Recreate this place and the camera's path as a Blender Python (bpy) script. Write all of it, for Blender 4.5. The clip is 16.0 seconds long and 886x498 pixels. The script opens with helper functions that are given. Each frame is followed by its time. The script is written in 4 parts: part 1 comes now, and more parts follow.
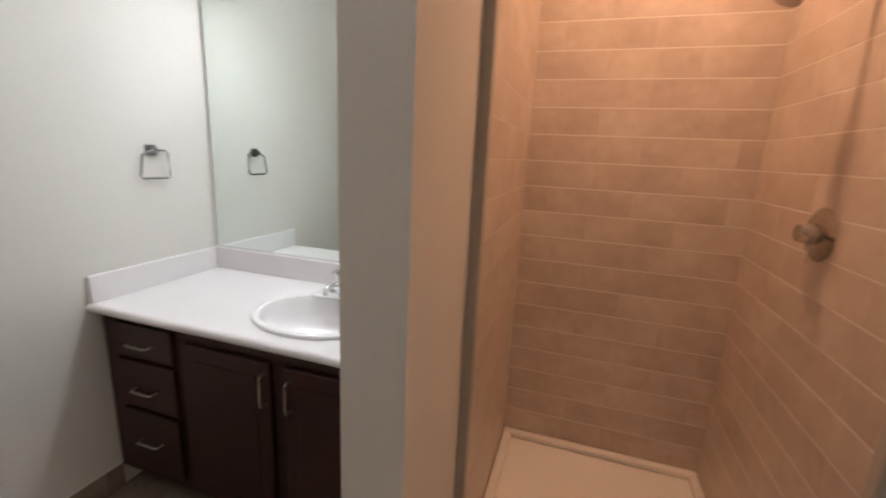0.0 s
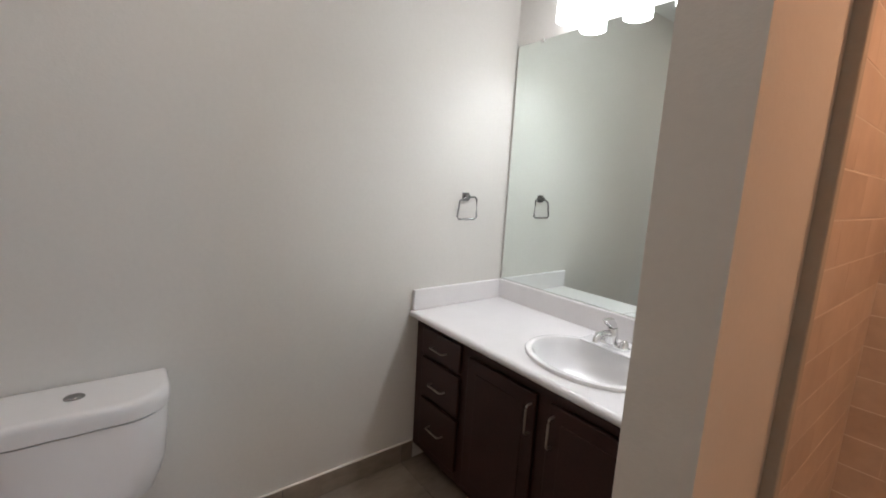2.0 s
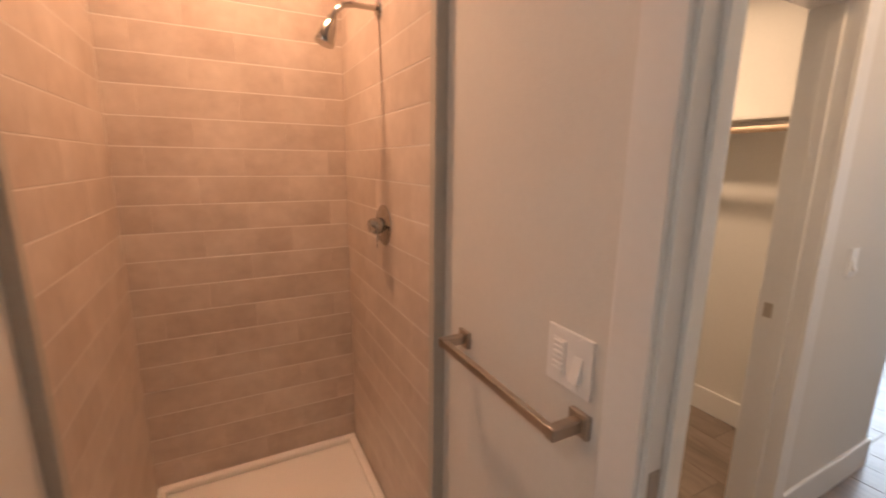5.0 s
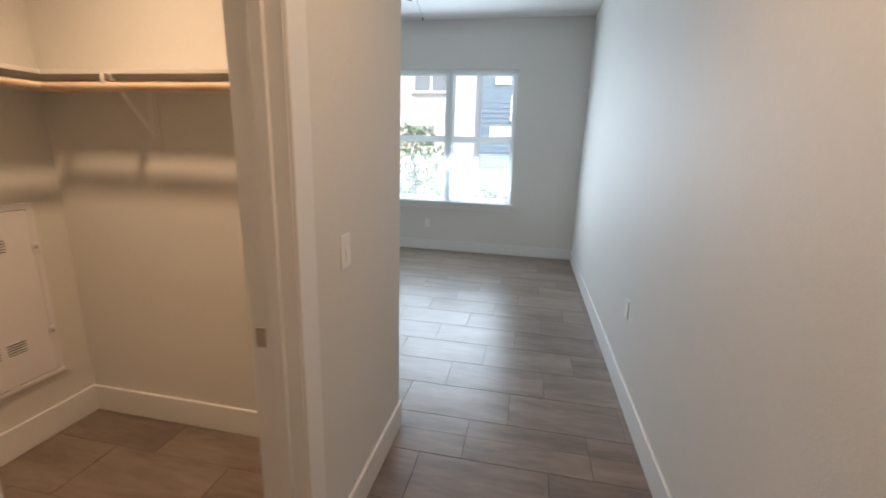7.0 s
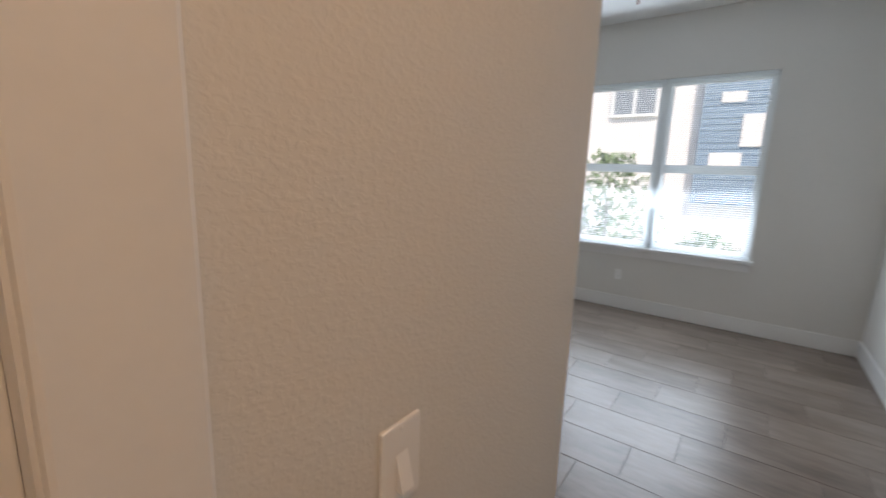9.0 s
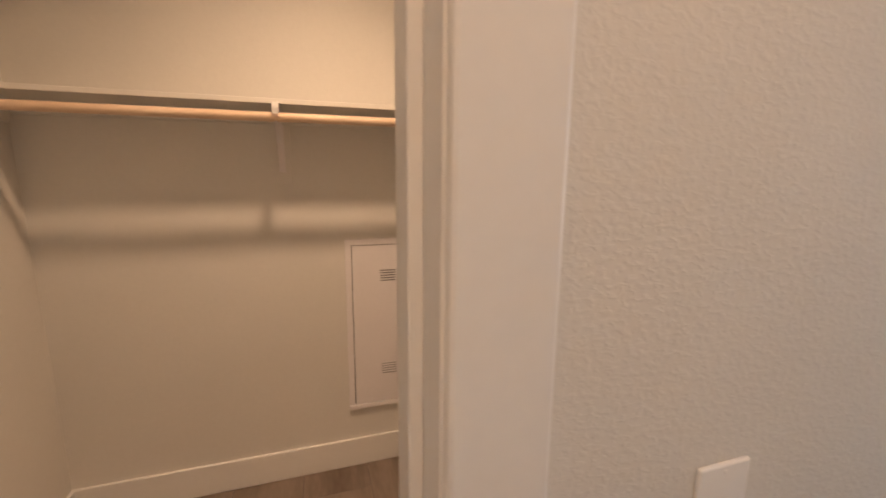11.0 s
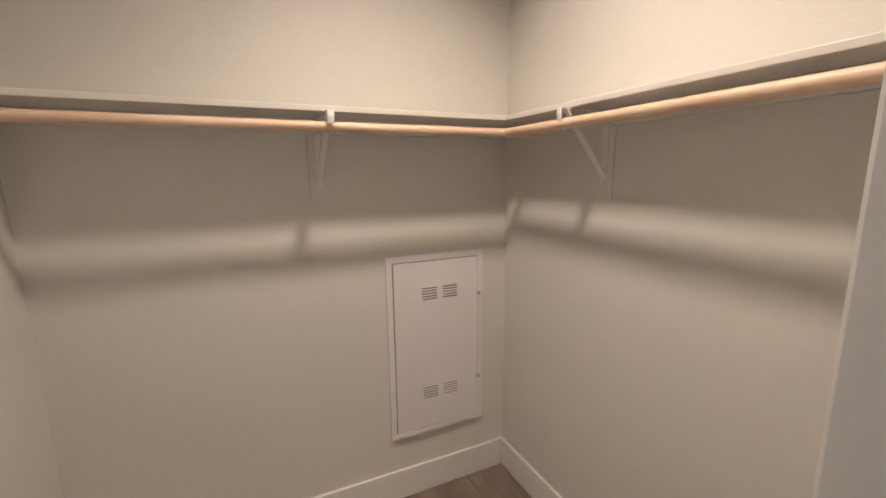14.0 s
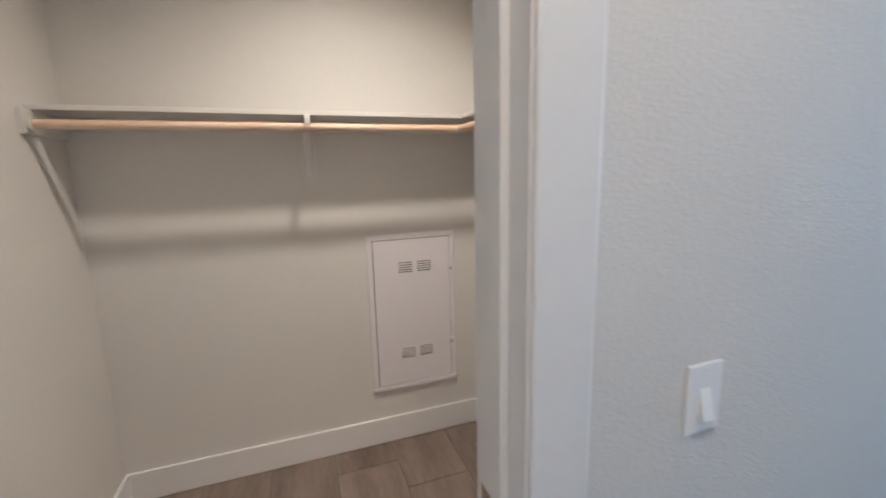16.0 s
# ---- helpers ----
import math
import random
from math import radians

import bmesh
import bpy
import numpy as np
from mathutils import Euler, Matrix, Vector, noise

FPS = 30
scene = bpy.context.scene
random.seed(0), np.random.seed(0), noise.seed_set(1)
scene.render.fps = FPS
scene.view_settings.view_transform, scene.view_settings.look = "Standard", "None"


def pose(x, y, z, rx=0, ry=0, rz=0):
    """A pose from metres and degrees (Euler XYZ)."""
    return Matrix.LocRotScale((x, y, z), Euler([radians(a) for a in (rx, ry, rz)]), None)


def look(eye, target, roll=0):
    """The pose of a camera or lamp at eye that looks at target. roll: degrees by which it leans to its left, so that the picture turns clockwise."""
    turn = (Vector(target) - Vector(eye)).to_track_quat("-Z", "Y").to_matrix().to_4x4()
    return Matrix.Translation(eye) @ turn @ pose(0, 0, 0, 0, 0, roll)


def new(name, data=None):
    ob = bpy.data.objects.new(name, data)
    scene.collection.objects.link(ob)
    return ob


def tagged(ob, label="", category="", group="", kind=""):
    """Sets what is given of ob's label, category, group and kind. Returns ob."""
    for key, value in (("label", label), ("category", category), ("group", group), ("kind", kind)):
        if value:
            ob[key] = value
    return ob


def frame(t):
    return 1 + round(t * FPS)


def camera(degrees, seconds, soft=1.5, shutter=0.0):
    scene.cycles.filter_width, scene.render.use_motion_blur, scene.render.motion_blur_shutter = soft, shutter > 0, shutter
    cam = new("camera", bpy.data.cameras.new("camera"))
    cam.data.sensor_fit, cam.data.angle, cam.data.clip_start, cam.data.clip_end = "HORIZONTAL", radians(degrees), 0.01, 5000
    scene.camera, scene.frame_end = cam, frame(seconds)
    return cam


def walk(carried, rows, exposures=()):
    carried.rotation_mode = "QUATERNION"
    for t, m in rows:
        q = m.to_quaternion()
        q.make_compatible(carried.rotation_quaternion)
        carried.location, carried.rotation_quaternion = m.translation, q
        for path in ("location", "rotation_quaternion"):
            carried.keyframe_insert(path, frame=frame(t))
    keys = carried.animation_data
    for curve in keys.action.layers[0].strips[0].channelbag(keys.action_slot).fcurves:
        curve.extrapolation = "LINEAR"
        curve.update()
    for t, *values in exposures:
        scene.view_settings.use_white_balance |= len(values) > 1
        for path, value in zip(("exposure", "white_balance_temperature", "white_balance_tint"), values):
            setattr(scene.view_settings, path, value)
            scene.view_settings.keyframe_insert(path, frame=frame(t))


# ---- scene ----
cam = camera(93.4, 16.0, 1.8, 0.3)
PATH = [
    (0, (-0.057, 0.075, 1.446), (-0.653, 1.932, 1.005), 2.7),
    (0.5, (-0.076, 0.052, 1.405), (-1.159, 1.687, 1.014), 2.7),
    (1, (-0.078, 0.011, 1.438), (-1.435, 1.436, 1.082), 2.8),
    (1.5, (-0.064, -0.030, 1.482), (-1.579, 1.233, 1.152), 2.3),
    (2, (-0.079, -0.029, 1.479), (-1.654, 1.162, 1.162), 3.1),
    (2.5, (-0.087, -0.037, 1.467), (-1.603, 1.229, 1.153), 3.1),
    (3, (-0.091, -0.011, 1.469), (-1.351, 1.510, 1.155), 2.5),
    (3.5, (-0.081, 0.024, 1.498), (-0.797, 1.862, 1.170), 1.6),
    (3.7, (-0.083, 0.038, 1.505), (-0.567, 1.948, 1.162), 1.4),
    (4, (-0.077, 0.041, 1.503), (-0.218, 2.004, 1.148), 1.0),
    (4.5, (-0.011, 0.031, 1.504), (0.441, 1.942, 1.123), 0.9),
    (5, (0.085, 0.026, 1.505), (0.984, 1.767, 1.103), 0.7),
    (5.2, (0.156, 0.029, 1.493), (1.200, 1.688, 1.096), 0.7),
    (7.3, (1.155, 0.136, 1.492), (3.071, 0.454, 1.017), 1.9),
    (7.5, (1.275, 0.146, 1.496), (3.185, 0.508, 1.024), 2.7),
    (8, (1.510, 0.195, 1.492), (3.417, 0.619, 1.063), 2.6),
    (8.5, (1.748, 0.303, 1.498), (3.605, 0.935, 1.104), 1.2),
    (9, (1.922, 0.402, 1.504), (3.509, 1.563, 1.139), 2.0),
    (9.3, (1.984, 0.443, 1.493), (3.347, 1.858, 1.115), 1.3),
    (9.6, (1.998, 0.462, 1.489), (3.133, 2.061, 1.096), -0.1),
    (9.9, (1.992, 0.469, 1.483), (3.033, 2.132, 1.097), -0.8),
    (10.2, (1.972, 0.428, 1.483), (2.934, 2.143, 1.117), -0.3),
    (12.3, (1.617, 0.553, 1.532), (1.801, 2.508, 1.151), -0.1),
    (12.5, (1.583, 0.598, 1.534), (1.836, 2.548, 1.166), 0.0),
    (13, (1.546, 0.662, 1.560), (1.967, 2.582, 1.190), -0.4),
    (13.5, (1.514, 0.709, 1.552), (2.192, 2.555, 1.186), -0.6),
    (14, (1.513, 0.715, 1.540), (2.347, 2.497, 1.181), -0.6),
    (14.5, (1.520, 0.687, 1.546), (2.335, 2.475, 1.177), -0.7),
    (15, (1.558, 0.587, 1.526), (2.142, 2.464, 1.153), -0.8),
    (15.5, (1.620, 0.445, 1.496), (2.085, 2.358, 1.144), -0.8),
    (16, (1.694, 0.284, 1.498), (2.353, 2.136, 1.134), -1.4),
]
EXPOSURES = [(0.0, 1.05, 6550, 16), (3.5, 0.97, 6550, 16), (4.5, 1.27, 6600, 17), (5.2, 1.43, 6700, 17), (7.3, 1.06, 6700, 14), (8.5, 0.88, 7000, 17), (9.2, 0.76, 7000, 19), (10.2, 0.99, 7200, 21), (12.3, 1.42, 5700, 12), (13.0, 1.40, 5400, 9), (14.5, 1.42, 5050, 8), (15.2, 1.51, 5000, 8), (16.0, 1.52, 4650, 5)]
walk(cam, [(t, look(eye, target, roll)) for t, eye, target, roll in PATH], EXPOSURES)

SHADES, SHZ = (-1.377, -1.155, -0.933, -0.711), 2.220
DAY, VAN, UPL, SHO, CLO, HAL, BTH = 39, 0.80, 0.27, 5.6, 6.6, 5.5, 2.1
# world, sun and exposure
world = bpy.data.worlds.new("sky")
scene.world = world
world.use_nodes = True
wn = world.node_tree
sky = wn.nodes.new("ShaderNodeTexSky")
sky.sky_type = "NISHITA"
sky.sun_disc = False
sky.sun_elevation, sky.sun_rotation = radians(55), radians(-125)
wn.links.new(sky.outputs[0], wn.nodes["Background"].inputs[0])
wn.nodes["Background"].inputs[1].default_value = 0.15


def lamp(name, kind, m, energy, color, **more):
    data = bpy.data.lights.new(name, kind)
    data.energy, data.color = energy, color
    if "size" in more and kind == "AREA":
        data.shape, data.size, data.size_y = "RECTANGLE", more["size"], more.get("size_y", more["size"])
        data.spread = radians(more.get("spread", 180))
    if "radius" in more:
        data.shadow_soft_size = more["radius"]
    if "angle" in more:
        data.angle = radians(more["angle"])
    ob = new(name, data)
    ob.matrix_world = m
    return ob


lamp("sun", "SUN", look((0, 0, 20), (6, 5, 10.5)), 4.0, (1, 0.95, 0.87), angle=0.6)
# daylight through the bedroom window
lamp("window_daylight", "AREA", look((6.945, 1.281, 1.63), (5.9, 1.281, 1.50)), DAY, (0.65, 0.83, 1.0), size=1.74, size_y=1.68)
lamp("window_daylight", "AREA", look((7.006, 1.281, 1.63), (6.0, 1.281, 1.63)), DAY * 0.17, (0.70, 0.87, 1.0), size=1.76, size_y=1.70)
# vanity light bar, shower and closet ceiling lamps
for lx in SHADES:
    lamp("vanity_bulb", "AREA", pose(lx, 1.595, 2.223), VAN, (0.90, 0.96, 1.0), size=0.09, spread=150)
    lamp("vanity_uplight", "AREA", pose(lx, 1.595, 2.360, 180), UPL, (0.90, 0.96, 1.0), size=0.09)
lamp("shower_bulb", "AREA", pose(0.173, 1.598, 2.718), SHO, (1.0, 0.58, 0.34), size=0.09, spread=142)
# added fill lamp, lifts the dim lower bathroom walls; no fixture known there
lamp("bath_fill", "AREA", pose(-0.95, -0.05, 2.718), BTH, (1.0, 0.93, 0.84), size=0.2)
lamp("closet_bulb", "AREA", pose(1.96, 1.55, 2.718), CLO, (1.0, 0.70, 0.44), size=0.10, spread=133)
# unseen hall lamp, assumed so that the hall walls turn warm
lamp("assumed_hall_bulb", "AREA", pose(1.80, 0.05, 2.718), HAL, (1.0, 0.66, 0.38), size=0.2)


# materials
def shader(name, color, rough=0.5, metal=0.0, vary=0.06, scale=6.0, bump=0.0, bump_scale=200.0, fine=60.0, **more):
    """A paint-like or solid material: colour with variation at two scales and fine relief."""
    m = bpy.data.materials.new(name)
    m.use_nodes = True
    nt, n = m.node_tree, m.node_tree.nodes
    b = n["Principled BSDF"]
    b.inputs["Roughness"].default_value, b.inputs["Metallic"].default_value = rough, metal
    co = n.new("ShaderNodeTexCoord")
    n1, n2 = n.new("ShaderNodeTexNoise"), n.new("ShaderNodeTexNoise")
    n1.inputs["Scale"].default_value, n1.inputs["Detail"].default_value = scale, 4
    n2.inputs["Scale"].default_value, n2.inputs["Detail"].default_value = fine, 3
    src = co.outputs["Object"]
    for q in (n1, n2):
        nt.links.new(src, q.inputs["Vector"])
    mix = n.new("ShaderNodeMath")
    mix.operation = "ADD"
    nt.links.new(n1.outputs[0], mix.inputs[0])
    nt.links.new(n2.outputs[0], mix.inputs[1])
    ramp = n.new("ShaderNodeMapRange")
    ramp.inputs[1].default_value, ramp.inputs[2].default_value = 0.6, 1.4
    ramp.inputs[3].default_value, ramp.inputs[4].default_value = 1 - vary, 1 + vary
    nt.links.new(mix.outputs[0], ramp.inputs[0])
    mul = n.new("ShaderNodeVectorMath")
    mul.operation = "SCALE"
    mul.inputs[0].default_value = color[:3]
    nt.links.new(ramp.outputs[0], mul.inputs["Scale"])
    nt.links.new(mul.outputs[0], b.inputs["Base Color"])
    if bump:
        n3, bp = n.new("ShaderNodeTexNoise"), n.new("ShaderNodeBump")
        n3.inputs["Scale"].default_value, n3.inputs["Detail"].default_value = bump_scale, 3
        bp.inputs["Strength"].default_value, bp.inputs["Distance"].default_value = bump, more.get("depth", 0.002)
        nt.links.new(src, n3.inputs["Vector"])
        nt.links.new(n3.outputs[0], bp.inputs["Height"])
        nt.links.new(bp.outputs[0], b.inputs["Normal"])
    if "coat" in more:
        b.inputs["Coat Weight"].default_value = more["coat"]
        b.inputs["Coat Roughness"].default_value = 0.08
    return m


def textured_wall(name, color, relief):
    """Painted drywall with an orange-peel relief of flattened blobs."""
    m = shader(name, color, 0.62, 0, 0.025, 1.5)
    nt, n = m.node_tree, m.node_tree.nodes
    co = next(q for q in n if q.type == "TEX_COORD")
    sc = n.new("ShaderNodeMapping")
    sc.inputs["Scale"].default_value = (1, 1, 1.5)
    n3, rp, bp = n.new("ShaderNodeTexNoise"), n.new("ShaderNodeMapRange"), n.new("ShaderNodeBump")
    n3.inputs["Scale"].default_value, n3.inputs["Detail"].default_value = 104, 1.8
    n3.inputs["Distortion"].default_value = 0.4
    rp.inputs[1].default_value, rp.inputs[2].default_value = 0.44, 0.68
    bp.inputs["Strength"].default_value, bp.inputs["Distance"].default_value = relief, 0.0016
    nt.links.new(co.outputs["Object"], sc.inputs[0])
    nt.links.new(sc.outputs[0], n3.inputs["Vector"])
    nt.links.new(n3.outputs[0], rp.inputs[0])
    nt.links.new(rp.outputs[0], bp.inputs["Height"])
    nt.links.new(bp.outputs[0], n["Principled BSDF"].inputs["Normal"])
    return m


def streaked(name, dark, light, stretch, rough, per_piece=0.12, scale=3.0, coat=0.0, bump=0.08):
    """Stone or wood-look ceramic: streaks along one axis, each piece with its own tone and its own part of the pattern."""
    m = bpy.data.materials.new(name)
    m.use_nodes = True
    nt, n = m.node_tree, m.node_tree.nodes
    b = n["Principled BSDF"]
    co, info, mp = n.new("ShaderNodeTexCoord"), n.new("ShaderNodeObjectInfo"), n.new("ShaderNodeMapping")
    shift = n.new("ShaderNodeVectorMath")
    shift.operation = "SCALE"
    shift.inputs[0].default_value = (31, 17, 23)
    nt.links.new(info.outputs["Random"], shift.inputs["Scale"])
    mp.inputs["Scale"].default_value = stretch
    nt.links.new(co.outputs["Object"], mp.inputs[0])
    nt.links.new(shift.outputs[0], mp.inputs["Location"])
    n1, n2 = n.new("ShaderNodeTexNoise"), n.new("ShaderNodeTexNoise")
    for q, s, d in ((n1, scale, 5), (n2, scale * 6, 4)):
        q.inputs["Scale"].default_value, q.inputs["Detail"].default_value = s, d
        nt.links.new(mp.outputs[0], q.inputs["Vector"])
    a1, a2 = n.new("ShaderNodeMath"), n.new("ShaderNodeMath")
    a1.operation = a2.operation = "MULTIPLY_ADD"
    nt.links.new(n2.outputs[0], a1.inputs[0])
    a1.inputs[1].default_value = 0.45
    nt.links.new(n1.outputs[0], a1.inputs[2])
    nt.links.new(info.outputs["Random"], a2.inputs[0])
    a2.inputs[1].default_value = per_piece * 2
    nt.links.new(a1.outputs[0], a2.inputs[2])
    rp = n.new("ShaderNodeMapRange")
    rp.inputs[1].default_value, rp.inputs[2].default_value = 0.45 + per_piece, 1.0 + per_piece
    nt.links.new(a2.outputs[0], rp.inputs[0])
    mx = n.new("ShaderNodeMix")
    mx.data_type = "RGBA"
    mx.inputs[6].default_value, mx.inputs[7].default_value = (*dark, 1), (*light, 1)
    nt.links.new(rp.outputs[0], mx.inputs[0])
    nt.links.new(mx.outputs[2], b.inputs["Base Color"])
    rr = n.new("ShaderNodeMapRange")
    rr.inputs[3].default_value, rr.inputs[4].default_value = rough * 0.8, rough * 1.25
    nt.links.new(n2.outputs[0], rr.inputs[0])
    nt.links.new(rr.outputs[0], b.inputs["Roughness"])
    bp = n.new("ShaderNodeBump")
    bp.inputs["Strength"].default_value, bp.inputs["Distance"].default_value = bump, 0.001
    nt.links.new(n2.outputs[0], bp.inputs["Height"])
    nt.links.new(bp.outputs[0], b.inputs["Normal"])
    if coat:
        b.inputs["Coat Weight"].default_value = coat
    return m


def glow(name, color, strength):
    m = bpy.data.materials.new(name)
    m.use_nodes = True
    b = m.node_tree.nodes["Principled BSDF"]
    b.inputs["Base Color"].default_value = (0.9, 0.9, 0.88, 1)
    b.inputs["Emission Color"].default_value = (*color, 1)
    b.inputs["Emission Strength"].default_value = strength
    return m


M_WALL = textured_wall("greige_wall_paint", (0.69, 0.67, 0.63), 0.10)
M_HALL = textured_wall("greige_orange_peel_paint", (0.69, 0.67, 0.63), 0.23)
M_CEIL = shader("white_ceiling_paint", (0.85, 0.85, 0.84), 0.8, 0, 0.02, 2, 0.3, 90)
M_TRIM = shader("white_trim_paint", (0.76, 0.75, 0.73), 0.35, 0, 0.02, 3, 0.05, 60)
M_DOOR = shader("white_door_paint", (0.74, 0.73, 0.70), 0.38, 0, 0.02, 3, 0.06, 90)
M_FLOOR = streaked("wood_look_floor_tile", (0.125, 0.090, 0.070), (0.285, 0.225, 0.185), (1.0, 0.22, 1.0), 0.33, 0.05, 7.0, 0.0)
M_GROUT = shader("brown_grout", (0.10, 0.085, 0.075), 0.9, 0, 0.1, 30, 0.3, 300)
M_BATHTILE = streaked("grey_brown_floor_tile", (0.15, 0.120, 0.090), (0.32, 0.265, 0.210), (1.0, 0.5, 1.0), 0.40, 0.05, 5.0)
M_SHOWER = streaked("beige_shower_tile", (0.47, 0.375, 0.305), (0.68, 0.58, 0.495), (1.5, 1.5, 2.0), 0.34, 0.015, 2.2, 0.0, 0.12)
M_SGROUT = shader("pale_grout", (0.74, 0.69, 0.63), 0.8, 0, 0.05, 40)
M_PAN = shader("acrylic_shower_pan", (0.80, 0.77, 0.72), 0.35, 0, 0.02, 4, 0.05, 150)
M_STRIP = shader("grey_metal_edge_trim", (0.46, 0.43, 0.38), 0.5, 0.0, 0.06, 10)
M_COUNTER = shader("white_laminate_counter", (0.78, 0.76, 0.76), 0.28, 0, 0.03, 10, 0.02, 200, 220)
M_ESPRESSO = shader("espresso_stained_wood", (0.036, 0.013, 0.010), 0.42, 0, 0.25, 8, 0.06, 120, 90)
M_ESPRESSO.node_tree.nodes["Principled BSDF"].inputs["Specular IOR Level"].default_value = 0.38
M_CERAMIC = shader("white_glazed_ceramic", (0.82, 0.81, 0.81), 0.16, 0, 0.01, 3)
M_CHROME = shader("polished_chrome", (0.80, 0.80, 0.80), 0.10, 1.0, 0.03, 10)
# chrome toned down, the dark surroundings it mirrors put into its colour
M_FITTING = shader("shower_chrome", (0.52, 0.50, 0.47), 0.14, 1.0, 0.04, 15)
# darker still: dark reflections on small chrome pieces painted as base colour
M_RING = shader("chrome_dark_reflection", (0.30, 0.30, 0.30), 0.22, 1.0, 0.05, 20)
M_NICKEL = shader("brushed_nickel", (0.46, 0.41, 0.36), 0.30, 1.0, 0.06, 30, 0.04, 300)
M_PLATE = shader("white_plastic_plate", (0.82, 0.81, 0.79), 0.30, 0, 0.01, 4)
M_DARK = shader("dark_gap", (0.02, 0.02, 0.02), 0.8, 0, 0.1, 20)
M_ROD = streaked("pale_wood_rod", (0.60, 0.42, 0.28), (0.80, 0.62, 0.46), (1.0, 1.0, 6.0), 0.45, 0.05, 4.0)
M_SHELF = shader("painted_shelf_board", (0.70, 0.68, 0.64), 0.5, 0, 0.02, 3, 0.05, 80)
M_PANEL = shader("white_enamelled_steel", (0.78, 0.75, 0.76), 0.32, 0, 0.02, 3, 0.04, 120)
M_VINYL = shader("white_vinyl_frame", (0.78, 0.80, 0.80), 0.35, 0, 0.02, 4)
M_SLAT = shader("white_blind_slat", (0.80, 0.82, 0.82), 0.4, 0, 0.02, 4)
sl = M_SLAT.node_tree
tr, ms = sl.nodes.new("ShaderNodeBsdfTranslucent"), sl.nodes.new("ShaderNodeMixShader")
tr.inputs[0].default_value = (0.9, 0.93, 0.95, 1)
ms.inputs[0].default_value = 0.6
sl.links.new(sl.nodes["Principled BSDF"].outputs[0], ms.inputs[1])
sl.links.new(tr.outputs[0], ms.inputs[2])
sl.links.new(ms.outputs[0], sl.nodes["Material Output"].inputs[0])
M_SHADE = glow("lit_frosted_glass", (0.95, 0.98, 1.0), 3.5)
M_WARM = glow("lit_opal_glass", (1.0, 0.78, 0.52), 6)
M_MIRROR = shader("silvered_mirror", (0.85, 0.92, 0.89), 0.015, 1.0, 0.004, 2)
M_STUCCO = shader("pale_stucco", (0.74, 0.73, 0.71), 0.85, 0, 0.05, 1.5, 0.4, 60)
# siding colour lifted, the window's hazy glare is painted into it
M_BLUE = shader("slate_blue_siding", (0.20, 0.29, 0.38), 0.6, 0, 0.1, 3)
M_GROUND = shader("sunlit_concrete", (0.48, 0.46, 0.43), 0.9, 0, 0.12, 0.8, 0.3, 30)
M_GRASS = shader("dry_lawn", (0.16, 0.19, 0.08), 0.9, 0, 0.3, 2, 0.6, 40)
# leaves paler than their own green, glare through the window included
M_LEAF = shader("green_leaf", (0.17, 0.25, 0.12), 0.5, 0, 0.3, 4)
M_BARK = shader("brown_bark", (0.12, 0.08, 0.055), 0.9, 0, 0.2, 10, 0.5, 60)
# facade glass tone raised for the same painted-in haze
M_DGLASS = shader("dark_window_glass", (0.22, 0.25, 0.28), 0.08, 0, 0.05, 2)
M_FAN = shader("dark_bronze_metal", (0.06, 0.05, 0.045), 0.4, 0.8, 0.1, 10)
M_FOB = shader("red_brown_wood", (0.38, 0.13, 0.09), 0.4, 0, 0.1, 20)
M_BLADE = shader("walnut_fan_blade", (0.16, 0.09, 0.05), 0.45, 0, 0.2, 6)

M_GLASS = bpy.data.materials.new("clear_window_glass")
M_GLASS.use_nodes = True
gb = M_GLASS.node_tree.nodes["Principled BSDF"]
gb.inputs["Transmission Weight"].default_value, gb.inputs["Roughness"].default_value = 1.0, 0.0
gb.inputs["IOR"].default_value = 1.01


# mesh helpers
def link(name, bm, material, parent=None, smooth=False):
    me = bpy.data.meshes.new(name)
    bm.normal_update()
    bm.to_mesh(me)
    bm.free()
    me.materials.append(material)
    if smooth:
        for p in me.polygons:
            p.use_smooth = True
        me.set_sharp_from_angle(angle=radians(38))
    ob = new(name, me)
    if parent is not None:
        ob.parent = parent
    return ob


def part(name, bm, material, parent, label="", smooth=False):
    ob = link(name, bm, material, parent, smooth)
    return tagged(ob, label) if label else ob


def thing(name, at, label, category, group="", kind=""):
    ob = new(name)
    ob.location = at
    return tagged(ob, label, category, group, kind)


def add_box(bm, x0, x1, y0, y1, z0, z1, bevel=0.0, seg=2):
    x0, x1, y0, y1, z0, z1 = min(x0, x1), max(x0, x1), min(y0, y1), max(y0, y1), min(z0, z1), max(z0, z1)
    m = Matrix.Translation(((x0 + x1) / 2, (y0 + y1) / 2, (z0 + z1) / 2)) @ Matrix.Diagonal((x1 - x0, y1 - y0, z1 - z0, 1))
    made = bmesh.ops.create_cube(bm, size=1, matrix=m)["verts"]
    if bevel:
        edges = list({e for v in made for e in v.link_edges})
        bmesh.ops.bevel(bm, geom=edges, offset=bevel, segments=seg, profile=0.5, affect="EDGES", clamp_overlap=True)
    return bm


def box(x0, x1, y0, y1, z0, z1, bevel=0.0, seg=2):
    return add_box(bmesh.new(), x0, x1, y0, y1, z0, z1, bevel, seg)


def boxes(*rows, bevel=0.0):
    bm = bmesh.new()
    for r in rows:
        add_box(bm, *r, bevel=bevel)
    return bm


